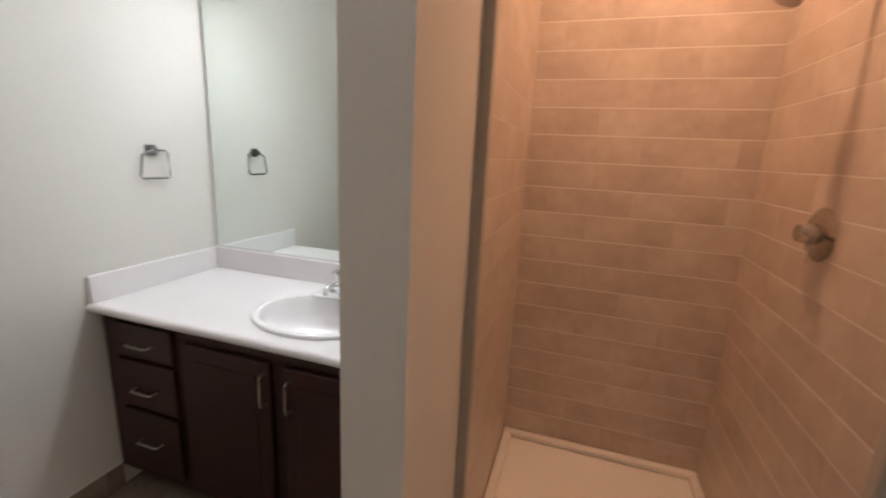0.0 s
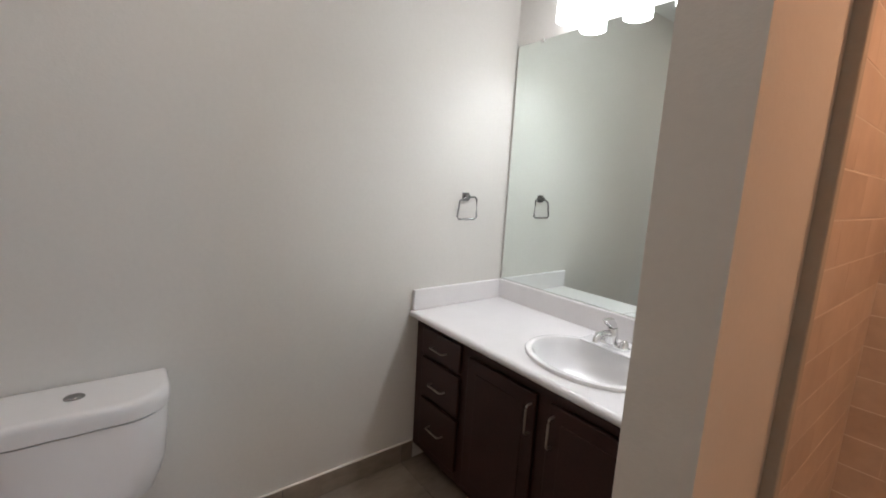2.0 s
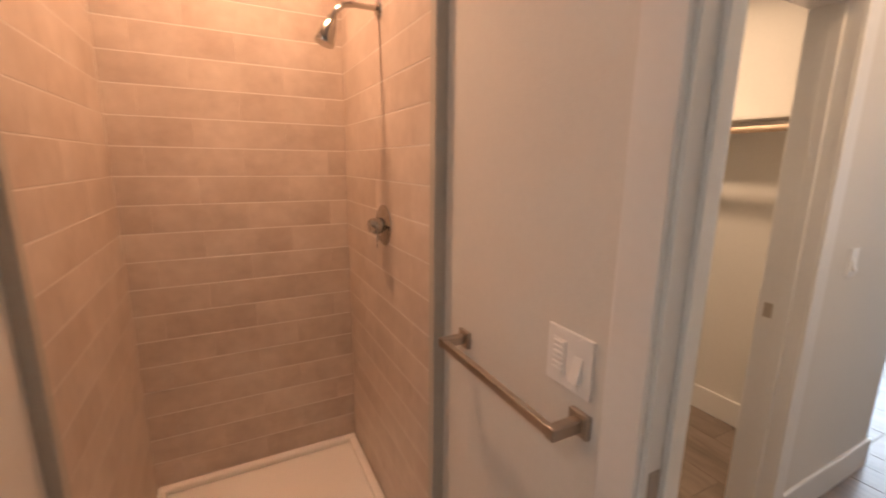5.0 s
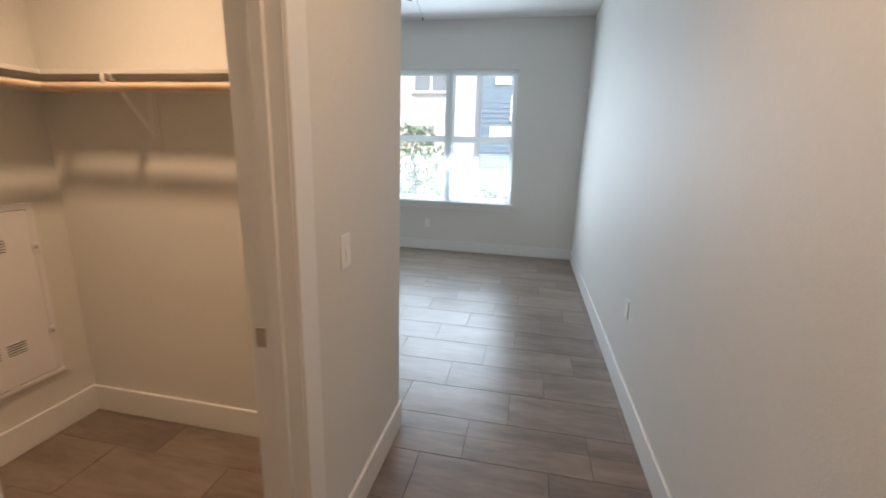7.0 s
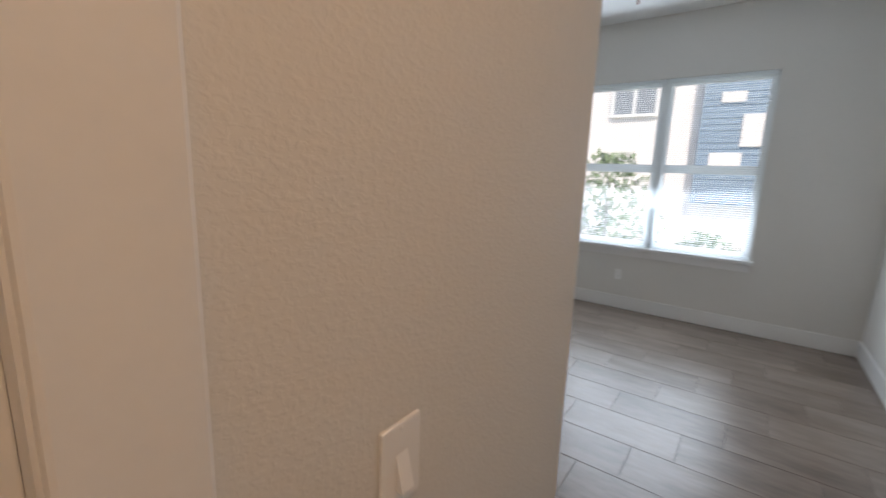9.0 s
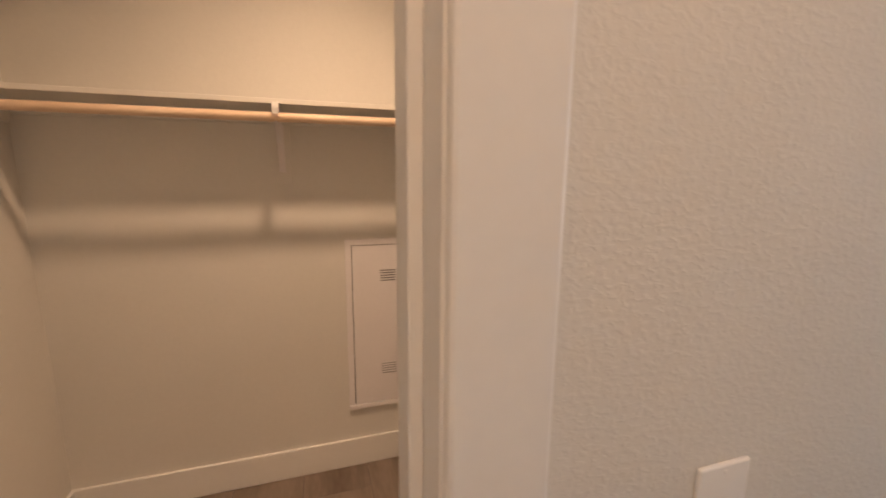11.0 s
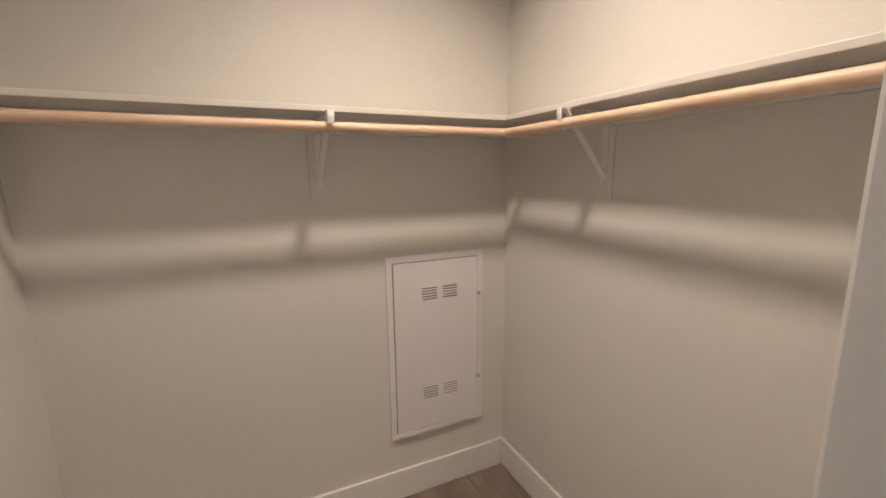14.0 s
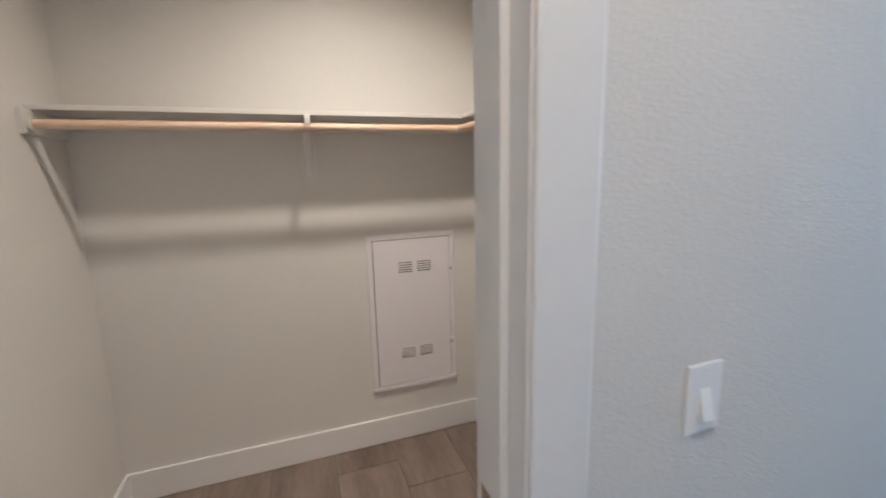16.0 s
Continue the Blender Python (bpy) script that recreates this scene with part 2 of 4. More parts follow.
def add_rod(bm, a, b, r, seg=20, r2=None):
    a, b = Vector(a), Vector(b)
    d = b - a
    m = Matrix.Translation((a + b) / 2) @ d.to_track_quat("Z", "Y").to_matrix().to_4x4()
    bmesh.ops.create_cone(bm, cap_ends=True, segments=seg, radius1=r, radius2=r if r2 is None else r2, depth=d.length, matrix=m)
    return bm


def rod(a, b, r, seg=20, r2=None):
    return add_rod(bmesh.new(), a, b, r, seg, r2)


def tube(points, r, seg=10):
    """A bent round bar through the points."""
    bm, ring = bmesh.new(), []
    pts = [Vector(p) for p in points]
    for i, p in enumerate(pts):
        d = (pts[min(i + 1, len(pts) - 1)] - pts[max(i - 1, 0)]).normalized()
        q = d.to_track_quat("Z", "Y")
        ring.append([bm.verts.new(p + q @ Vector((r * math.cos(a), r * math.sin(a), 0))) for a in [2 * math.pi * k / seg for k in range(seg)]])
    for u, v in zip(ring, ring[1:]):
        for k in range(seg):
            bm.faces.new((u[k], u[(k + 1) % seg], v[(k + 1) % seg], v[k]))
    bm.faces.new(ring[0][::-1])
    bm.faces.new(ring[-1])
    return bm


def arc(c, r, a0, a1, u, v, n=8):
    c, u, v = Vector(c), Vector(u), Vector(v)
    return [c + r * (math.cos(a) * u + math.sin(a) * v) for a in [radians(a0 + (a1 - a0) * k / n) for k in range(n + 1)]]


def lathe(profile, seg=40, sx=1.0, sy=1.0, closed=False):
    """A turned shape about z from (radius, height) pairs, stretched to an oval by sx and sy."""
    bm, rings = bmesh.new(), []
    for r, z in profile:
        rings.append([bm.verts.new((r * sx * math.cos(2 * math.pi * k / seg), r * sy * math.sin(2 * math.pi * k / seg), z)) for k in range(seg)])
    for u, v in zip(rings, rings[1:] + (rings[:1] if closed else [])):
        for k in range(seg):
            bm.faces.new((u[k], u[(k + 1) % seg], v[(k + 1) % seg], v[k]))
    if not closed:
        bm.faces.new(rings[0][::-1])
        bm.faces.new(rings[-1])
    bmesh.ops.remove_doubles(bm, verts=bm.verts, dist=1e-6)
    bmesh.ops.recalc_face_normals(bm, faces=bm.faces)
    return bm


def loft(outlines):
    """Skin between closed outlines of equal length, capped."""
    bm = bmesh.new()
    rings = [[bm.verts.new(p) for p in o] for o in outlines]
    n = len(rings[0])
    for u, v in zip(rings, rings[1:]):
        for k in range(n):
            bm.faces.new((u[k], u[(k + 1) % n], v[(k + 1) % n], v[k]))
    bm.faces.new(rings[0][::-1])
    bm.faces.new(rings[-1])
    bmesh.ops.recalc_face_normals(bm, faces=bm.faces)
    return bm


def rounded_rect(x0, x1, y0, y1, r, z, n=5):
    out = []
    for cx, cy, a in ((x1 - r, y1 - r, 0), (x0 + r, y1 - r, 90), (x0 + r, y0 + r, 180), (x1 - r, y0 + r, 270)):
        out += [(cx + r * math.cos(radians(a + 90 * k / n)), cy + r * math.sin(radians(a + 90 * k / n)), z) for k in range(n + 1)]
    return out


def structure(name, bm, material, label, category):
    return tagged(link(name, bm, material), label, category, kind="structure")


# setting: walls, floors and ceilings
Z1, Z2 = 2.75, 3.15
WL = "light greige painted drywall with a fine orange-peel texture"
structure("wall_bath_west", box(-1.903, -1.783, -1.30, 1.81, 0, Z1), M_WALL, WL + " behind the toilet", "wall")
structure("wall_bath_north", box(-1.783, -0.453, 1.69, 1.81, 0, Z1), M_WALL, WL + " behind the vanity", "wall")
structure("wall_bath_south", box(-1.903, 0.72, -1.42, -1.30, 0, Z1), M_WALL, WL, "wall")
structure("wall_partition", boxes((-0.453, -0.317, 0.705, 1.128, 0, Z1), (-0.453, -0.325, 1.128, 2.093, 0, Z1)), M_WALL, WL + " between vanity and shower", "wall")
structure("wall_shower_north", box(-0.453, 0.86, 2.093, 2.213, 0, Z1), M_WALL, WL + " behind the shower", "wall")
structure("wall_bath_east", boxes((0.636, 0.72, 0.40, 0.865, 0, Z1), (0.636, 0.86, 0.865, 1.088, 0, Z1), (0.631, 0.86, 1.088, 2.093, 0, Z1)), M_WALL,
          WL + " between doorway and shower", "wall")
structure("wall_bath_lintel", box(0.636, 0.72, -0.40, 0.40, 2.07, Z1), M_WALL, WL + " above the bathroom doorway", "wall")
structure("wall_bath_southeast", box(0.636, 0.72, -1.30, -0.40, 0, Z1), M_WALL, WL + " beside the bathroom doorway", "wall")
structure("wall_hall_south", box(0.72, 7.10, -0.65, -0.544, 0, Z2), M_WALL, WL + " along hall and bedroom", "wall")
structure("wall_closet_south", boxes((0.72, 1.267, 0.72, 0.865, 0, Z2), (1.974, 2.905, 0.72, 0.865, 0, Z2), (1.267, 1.974, 0.72, 0.865, 2.07, Z2)), M_HALL,
          WL + " with the closet doorway", "wall")
structure("wall_closet_west", box(0.72, 0.86, 2.213, 2.56, 0, Z1), M_WALL, WL, "wall")
structure("wall_closet_north", box(0.86, 2.905, 2.412, 2.56, 0, Z2), M_WALL, WL + " behind the shelf", "wall")
structure("wall_closet_east", box(2.645, 2.905, 0.865, 2.412, 0, Z2), M_WALL, WL + " between closet and bedroom", "wall")
# unseen piece added over the hall ceiling to block leaking sun
structure("wall_hall_head", box(2.785, 2.905, -0.544, 0.72, Z1 + 0.10, Z2), M_WALL, WL + " above the hall end, unseen, added to shut the sun out", "wall")
structure("wall_bedroom_west", box(2.785, 2.905, 2.56, 3.72, 0, Z2), M_WALL, WL, "wall")
structure("wall_bedroom_north", box(2.905, 7.10, 3.60, 3.72, 0, Z2), M_WALL, WL, "wall")
WY0, WY1, WZ0, WZ1 = 0.352, 2.21, 0.735, 2.525
structure("wall_bedroom_east", boxes((6.96, 7.10, -0.544, WY0, 0, Z2), (6.96, 7.10, WY1, 3.60, 0, Z2), (6.96, 7.10, WY0, WY1, 0, WZ0), (6.96, 7.10, WY0, WY1, WZ1, Z2)),
          M_WALL, WL + " with the window", "wall")
structure("ceiling_bath", box(-1.903, 0.72, -1.42, 2.213, Z1, Z1 + 0.1), M_CEIL, "white painted textured ceiling", "ceiling")
structure("ceiling_hall", box(0.72, 2.905, -0.544, 0.72, Z1, Z1 + 0.1), M_CEIL, "white painted textured ceiling", "ceiling")
structure("ceiling_closet", box(0.86, 2.645, 0.865, 2.412, Z1, Z1 + 0.1), M_CEIL, "white painted textured ceiling", "ceiling")
structure("ceiling_bedroom", box(2.785, 7.10, -0.65, 3.72, Z2, Z2 + 0.1), M_CEIL, "white painted textured bedroom ceiling", "ceiling")
floor_main = structure("floor", box(0.636, 7.10, -0.65, 3.72, -0.12, -0.003), M_GROUT, "brown wood-look porcelain plank tile floor with dark grout", "floor")
floor_bath = structure("floor_bath", box(-1.903, 0.636, -1.42, 2.213, -0.12, -0.003), M_GROUT, "grey-brown porcelain tile bathroom floor", "floor")


def baseboard(name, x0, x1, y0, y1):
    """A painted board with a rounded top edge."""
    return structure(name, box(x0, x1, y0, y1, 0.0, 0.152, 0.0055, 3), M_TRIM, "white painted wooden baseboard", "baseboard")


BT = 0.015
baseboard("baseboard", 0.72, 6.96, -0.544, -0.544 + BT)
baseboard("baseboard", 6.96 - BT, 6.96, -0.544 + BT, 3.60)
baseboard("baseboard", 2.055, 2.905 + BT, 0.72 - BT, 0.72)
baseboard("baseboard", 2.905, 2.905 + BT, 0.72, 3.60)
baseboard("baseboard", 2.905 + BT, 6.96 - BT, 3.60 - BT, 3.60)
baseboard("baseboard", 0.86, 2.645, 2.412 - BT, 2.412)
baseboard("baseboard", 2.645 - BT, 2.645, 0.865 + BT, 2.412 - BT)
baseboard("baseboard", 0.86, 0.86 + BT, 0.865, 2.412 - BT)
baseboard("baseboard", 2.045, 2.645 - BT, 0.865, 0.865 + BT)


def casing(name, axis, plane, out, a0, a1, head, w=0.088, t=0.016, bead_on=False):
    """Door casing of two legs and a head on one face of a wall, with an inner bead."""
    ob = thing(name, (0, 0, 0), "white painted wooden door casing", "door casing", kind="structure")
    p0, p1 = sorted((plane, plane + out * t))
    q0, q1 = sorted((plane, plane + out * (t + 0.006)))
    for nm, u0, u1, z0, z1, e in (("leg", a0 - w, a0, 0, head, 0), ("leg", a1, a1 + w, 0, head, 1), ("head", a0 - w, a1 + w, head, head + w, 2)):
        bm = bmesh.new()
        rows = [(u0, u1, z0, z1, p0, p1)]
        bead = 0.018
        if bead_on:
            rows.append({0: (u0, u0 + bead, z0, z1, q0, q1), 1: (u1 - bead, u1, z0, z1, q0, q1), 2: (u0, u1, z1 - bead, z1, q0, q1)}[e])
        for c0, c1, d0, d1, g0, g1 in rows:
            if axis == "y":
                add_box(bm, c0, c1, g0, g1, d0, d1, 0.005)
            else:
                add_box(bm, g0, g1, c0, c1, d0, d1, 0.005)
        part(nm, bm, M_TRIM, ob)
    return ob


# closet doorway: jambs, stops, casings
CX0, CX1, HEAD = 1.285, 1.956, 2.05
jamb = thing("door_frame", (0, 0, 0), "white painted wooden closet door frame", "door frame", kind="structure")
part("jamb", box(1.267, CX0, 0.715, 0.870, 0, HEAD), M_TRIM, jamb)
part("jamb", box(CX1, 1.974, 0.715, 0.870, 0, HEAD), M_TRIM, jamb)
part("head_jamb", box(1.267, 1.974, 0.715, 0.870, HEAD, 2.07), M_TRIM, jamb)
part("stop", box(CX1 - 0.014, CX1, 0.76, 0.795, 0, HEAD, 0.002), M_TRIM, jamb)
part("stop", box(CX0, CX0 + 0.011, 0.76, 0.795, 0, HEAD, 0.002), M_TRIM, jamb)
part("stop", box(CX0 + 0.011, CX1 - 0.011, 0.76, 0.795, HEAD - 0.011, HEAD, 0.002), M_TRIM, jamb)
part("strike_plate", box(CX1 - 0.002, CX1 + 0.001, 0.82, 0.85, 0.92, 0.98, 0.001), M_NICKEL, jamb, "brushed nickel strike plate")
casing("door_casing", "y", 0.72, -1, CX0 - 0.003, CX1 + 0.003, HEAD + 0.003, 0.093)
casing("door_casing", "y", 0.865, 1, CX0 - 0.01, CX1 + 0.012, HEAD + 0.01)
# bathroom doorway
BY0, BY1 = -0.385, 0.385
bjamb = thing("door_frame", (0, 0, 0), "white painted wooden bathroom door frame", "door frame", kind="structure")
part("jamb", box(0.631, 0.725, BY1, 0.40, 0, HEAD), M_TRIM, bjamb)
part("jamb", box(0.631, 0.725, -0.40, BY0, 0, HEAD), M_TRIM, bjamb)
part("head_jamb", box(0.631, 0.725, -0.40, 0.40, HEAD, 2.07), M_TRIM, bjamb)
part("stop", box(0.670, 0.703, BY1 - 0.011, BY1, 0, HEAD, 0.002), M_TRIM, bjamb)
part("strike_plate", box(0.640, 0.666, BY1 - 0.002, BY1 + 0.001, 0.965, 1.03, 0.001), M_NICKEL, bjamb, "brushed nickel strike plate")
casing("door_casing", "x", 0.636, -1, BY0 - 0.008, BY1 + 0.008, HEAD + 0.01, 0.078)


# closet door, standing open against the closet's west wall
def panel_door(name, label, w, h, t):
    """A moulded two-panel door whose hinge edge is at x = 0 and which lies along x."""
    door = thing(name, (0, 0, 0), label, "door")
    rail = 0.115
    mid0, mid1 = 0.86, 1.06
    bm = boxes((0, rail, -t, 0, 0.012, h), (w - rail, w, -t, 0, 0.012, h), (rail, w - rail, -t, 0, 0.012, 0.24), (rail, w - rail, -t, 0, mid0, mid1),
               (rail, w - rail, -t, 0, h - rail, h))
    part("frame", bm, M_DOOR, door)
    for z0, z1 in ((0.24, mid0), (mid1, h - rail)):
        bm = bmesh.new()
        x0, x1 = rail, w - rail
        for s, face in ((-1, -t), (1, 0)):
            depth, outline = -s * 0.010, []
            for k, (i, d) in enumerate(((0, 0), (0.022, depth), (0.038, depth), (0.062, depth * 0.35))):
                outline.append([bm.verts.new((xx, face + d, zz)) for xx, zz in ((x0 + i, z0 + i), (x1 - i, z0 + i), (x1 - i, z1 - i), (x0 + i, z1 - i))])
            for u, v in zip(outline, outline[1:]):
                for k in range(4):
                    q = (u[k], u[(k + 1) % 4], v[(k + 1) % 4], v[k])
                    bm.faces.new(q if s < 0 else q[::-1])
            bm.faces.new(outline[-1] if s < 0 else outline[-1][::-1])
        part("panel", bm, M_DOOR, door)
    for s, y in ((-1, -t), (1, 0.0)):
        lx, lz = w - 0.07, 0.91
        handle = part("lever_handle", rod((lx, y, lz), (lx, y + s * 0.011, lz), 0.031, 28), M_NICKEL, door, "brushed nickel lever handle")
        part("neck", rod((lx, y, lz), (lx, y + s * 0.05, lz), 0.011), M_NICKEL, handle)
        part("lever", box(lx - 0.115, lx + 0.012, y + s * 0.042, y + s * 0.056, lz - 0.011, lz + 0.011, 0.004), M_NICKEL, handle)
    for z in (0.25, 1.05, 1.85):
        part("hinge", rod((-0.004, 0.004, z - 0.045), (-0.004, 0.004, z + 0.045), 0.006, 12), M_NICKEL, door, "brushed nickel hinge")
    return door


door = panel_door("door_1", "white two-panel closet door with a nickel lever, standing open", 0.650, 2.03, 0.035)
door.matrix_world = pose(CX0 + 0.006, 0.860, 0, 0, 0, 129.5)


def wedge(cx, half, tall):
    """A rocker paddle pressed in at its top and standing out at its bottom."""
    bm = bmesh.new()
    add_box(bm, cx - half, cx + half, -0.0066, -0.005, -tall - 0.008, tall - 0.008, 0.0005)
    for v in bm.verts:
        if v.co.y < -0.0056:
            v.co.y -= 0.012 * (tall - 0.008 - v.co.z) / (2 * tall)
    return bm


def wall_plate(name, label, category, w, h, m, rockers, vents=0):
    """A switch or outlet plate in the local xz plane facing -y."""
    ob = thing(name, (0, 0, 0), label, category)
    part("plate", box(-w / 2, w / 2, -0.006, 0, -h / 2, h / 2, 0.0025), M_PLATE, ob)
    for cx, kind in rockers:
        if kind == "rocker":
            bm = wedge(cx, 0.011, 0.024)
            part("rocker", bm, M_PLATE, ob)
        elif kind == "outlet":
            for z in (-0.02, 0.02):
                rec = part("receptacle", box(cx - 0.017, cx + 0.017, -0.0085, -0.005, z - 0.015, z + 0.015, 0.003), M_PLATE, ob)
                part("slot", boxes((cx - 0.009, cx - 0.006, -0.0089, -0.007, z - 0.002, z + 0.008), (cx + 0.006, cx + 0.009, -0.0089, -0.007, z - 0.002, z + 0.008)), M_DARK, rec)
        elif kind == "buttons":
            part("rocker_frame", box(cx - 0.0175, cx + 0.0175, -0.008, -0.005, -0.035, 0.035, 0.001), M_PLATE, ob)
            for k in range(6):
                z = 0.028 - 0.011 * k
                part("button", box(cx - 0.013, cx + 0.011, -0.011, -0.007, z - 0.0032, z + 0.0032, 0.001), M_PLATE, ob)
        for z in (-h / 2 + 0.009, h / 2 - 0.009):
            part("screw", rod((cx, -0.0055, z), (cx, -0.0068, z), 0.003, 10), M_PLATE, ob)
    ob.matrix_world = m
    return ob


wall_plate("light_switch", "white single rocker light switch on the hall wall", "light switch", 0.072, 0.118, pose(2.276, 0.72, 1.138), [(0, "rocker")])
wall_plate("fan_timer_switch", "white double plate with a fan timer and rocker switch", "light switch", 0.116, 0.116, pose(0.636, 0.563, 1.145, 0, 0, -90),
           [(-0.024, "buttons"), (0.024, "rocker")])
wall_plate("wall_plate", "white blank wall plate low on the hall wall", "wall plate", 0.072, 0.118, pose(3.61, -0.544, 0.552, 0, 0, 180), [(0, "blank")])
wall_plate("power_outlet", "white power outlet below the bedroom window", "power outlet", 0.072, 0.118, pose(6.96, 1.55, 0.40, 0, 0, -90), [(0, "outlet")])

# closet shelves, rods and brackets
SZ = 1.741
shelf = thing("closet_shelf", (0, 0, 0), "painted shelf board on cleats along the closet back wall", "shelf")
part("board", box(0.86, 2.645, 2.160, 2.412, SZ, SZ + 0.018, 0.002), M_SHELF, shelf)
part("back_cleat", box(0.86, 2.645, 2.394, 2.412, SZ - 0.05, SZ, 0.002), M_SHELF, shelf)
part("end_cleat", box(0.86, 0.878, 2.11, 2.394, SZ - 0.085, SZ, 0.002), M_SHELF, shelf)
shelf2 = thing("closet_shelf", (0, 0, 0), "painted shelf board on cleats along the closet side wall", "shelf")
part("board", box(2.470, 2.645, 0.90, 2.160, SZ, SZ + 0.018, 0.002), M_SHELF, shelf2)
part("back_cleat", box(2.627, 2.645, 0.90, 2.160, SZ - 0.05, SZ, 0.002), M_SHELF, shelf2)
RZ = 1.690
rod1 = tagged(link("closet_rod", rod((0.88, 2.134, RZ), (2.600, 2.134, RZ), 0.0165, 24), M_ROD, smooth=True), "round pale wooden clothes rod along the back wall", "clothes rod")
rod2 = tagged(link("closet_rod", rod((2.450, 0.90, RZ), (2.450, 2.1165, RZ), 0.0165, 24), M_ROD, smooth=True), "round pale wooden clothes rod along the side wall", "clothes rod")
tagged(link("rod_socket", rod((0.878, 2.134, RZ), (0.892, 2.134, RZ), 0.026, 24), M_SHELF), "white painted rod socket on the cleat", "rod socket")


def bracket(m, label):
    """A shelf and rod bracket: wall plate, top arm, diagonal strut and hook; the wall is at y = 0, the shelf reaches to -y."""
    b = thing("shelf_bracket", (0, 0, 0), label, "shelf bracket")
    part("backing_block", box(-0.038, 0.038, -0.009, 0, SZ - 0.305, SZ - 0.05, 0.002), M_SHELF, b)
    part("wall_strap", box(-0.013, 0.013, -0.014, -0.009, SZ - 0.25, SZ - 0.02, 0.001), M_PANEL, b)
    part("arm", box(-0.011, 0.011, -0.305, -0.020, SZ - 0.006, SZ - 0.001, 0.001), M_PANEL, b)
    bm = bmesh.new()
    add_box(bm, -0.011, 0.011, -0.178, 0.178, -0.004, 0.004, 0.001)
    bmesh.ops.transform(bm, matrix=pose(0, -0.145, SZ - 0.115, -39), verts=bm.verts)
    part("strut", bm, M_PANEL, b)
    part("cradle", tube([(0, -0.262, SZ - 0.045), (0, -0.268, SZ - 0.062), (0, -0.285, SZ - 0.071), (0, -0.300, SZ - 0.064)], 0.004, 8), M_PANEL, b)
    hook = [(-0.300, SZ - 0.004), (-0.318, SZ - 0.004), (-0.320, SZ - 0.020), (-0.316, SZ - 0.042)]
    bm = loft([[(x, y + dy, z + dz) for dy, dz, x in ((0, 0, -0.011), (0.004, 0.003, -0.011), (0.004, 0.003, 0.011), (0, 0, 0.011))] for y, z in hook])
    part("hook", bm, M_TRIM, b, "white hook over the rod")
    b.matrix_world = m
    return b


bracket(pose(1.778, 2.412, 0) @ Matrix.Diagonal((1, 0.955, 1, 1)), "white metal shelf bracket on a painted backing block, back wall")
bracket(pose(2.645, 1.803, 0, 0, 0, -90) @ Matrix.Diagonal((1, 0.668, 1, 1)), "white metal shelf bracket on a painted backing block, side wall")

# media panel on the closet back wall
mp = thing("access_panel", (0, 0, 0), "white enamelled steel access panel with louvres and latches", "access panel")
X0, X1, PZ0, PZ1, PY = 2.030, 2.510, 0.318, 1.183, 2.412
part("frame", boxes((X0, X1, PY - 0.012, PY, PZ1 - 0.028, PZ1), (X0, X1, PY - 0.018, PY, PZ0, PZ0 + 0.022), (X0, X0 + 0.028, PY - 0.012, PY, PZ0 + 0.022, PZ1 - 0.028),
                    (X1 - 0.028, X1, PY - 0.012, PY, PZ0 + 0.022, PZ1 - 0.028), bevel=0.002), M_PANEL, mp)
part("backing", box(X0 + 0.028, X1 - 0.028, PY - 0.004, PY, PZ0 + 0.022, PZ1 - 0.028), M_DARK, mp)
cover = part("door", box(X0 + 0.031, X1 - 0.031, PY - 0.016, PY - 0.006, PZ0 + 0.025, PZ1 - 0.031, 0.002), M_PANEL, mp)
for z in (1.004, 0.522):
    for x in (2.193, 2.296):
        for k in range(5):
            zz = z - 0.026 + 0.0125 * k
            part("louvre", boxes((x, x + 0.074, PY - 0.0166, PY - 0.0150, zz - 0.0022, zz + 0.0022)), M_DARK, cover, "dark louvre slot")
            part("louvre_lip", box(x - 0.001, x + 0.075, PY - 0.020, PY - 0.0158, zz + 0.0024, zz + 0.0055, 0.0008), M_PANEL, cover)
for z in (0.975, 0.548):
    latch = part("latch", box(X1 - 0.040, X1 - 0.012, PY - 0.022, PY - 0.012, z - 0.022, z + 0.022, 0.002), M_PANEL, mp)
    part("slot", rod((X1 - 0.026, PY - 0.0215, z), (X1 - 0.026, PY - 0.024, z), 0.008, 14), M_NICKEL, latch, "dark metal turn screw")

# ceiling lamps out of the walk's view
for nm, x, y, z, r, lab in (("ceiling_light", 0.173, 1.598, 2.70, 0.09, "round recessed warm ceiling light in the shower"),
                            # this bathroom fixture is made up to house the fill lamp
                            ("ceiling_light", -0.95, -0.05, 2.70, 0.13, "round flush ceiling light added unseen as fill in the bathroom"),
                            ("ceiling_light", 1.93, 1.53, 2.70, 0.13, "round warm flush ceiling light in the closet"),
                            # hall fixture is an assumption, placed around its added lamp
                            ("ceiling_light", 1.80, 0.05, 2.70, 0.13, "round warm flush ceiling light assumed unseen in the hall")):
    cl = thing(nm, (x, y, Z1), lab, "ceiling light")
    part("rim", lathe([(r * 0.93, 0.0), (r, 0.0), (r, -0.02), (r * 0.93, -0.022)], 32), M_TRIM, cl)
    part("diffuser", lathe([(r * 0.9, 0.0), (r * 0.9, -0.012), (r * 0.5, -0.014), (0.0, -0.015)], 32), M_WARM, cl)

# vanity: cabinet, worktop, sink, faucet, mirror, light
CT, FY = 0.833, 1.120
vanity = thing("vanity_cabinet", (0, 0, 0), "espresso-stained bathroom vanity with three drawers and doors", "cabinet")
VX0, VX1 = -1.775, -0.455
NY = 1.69
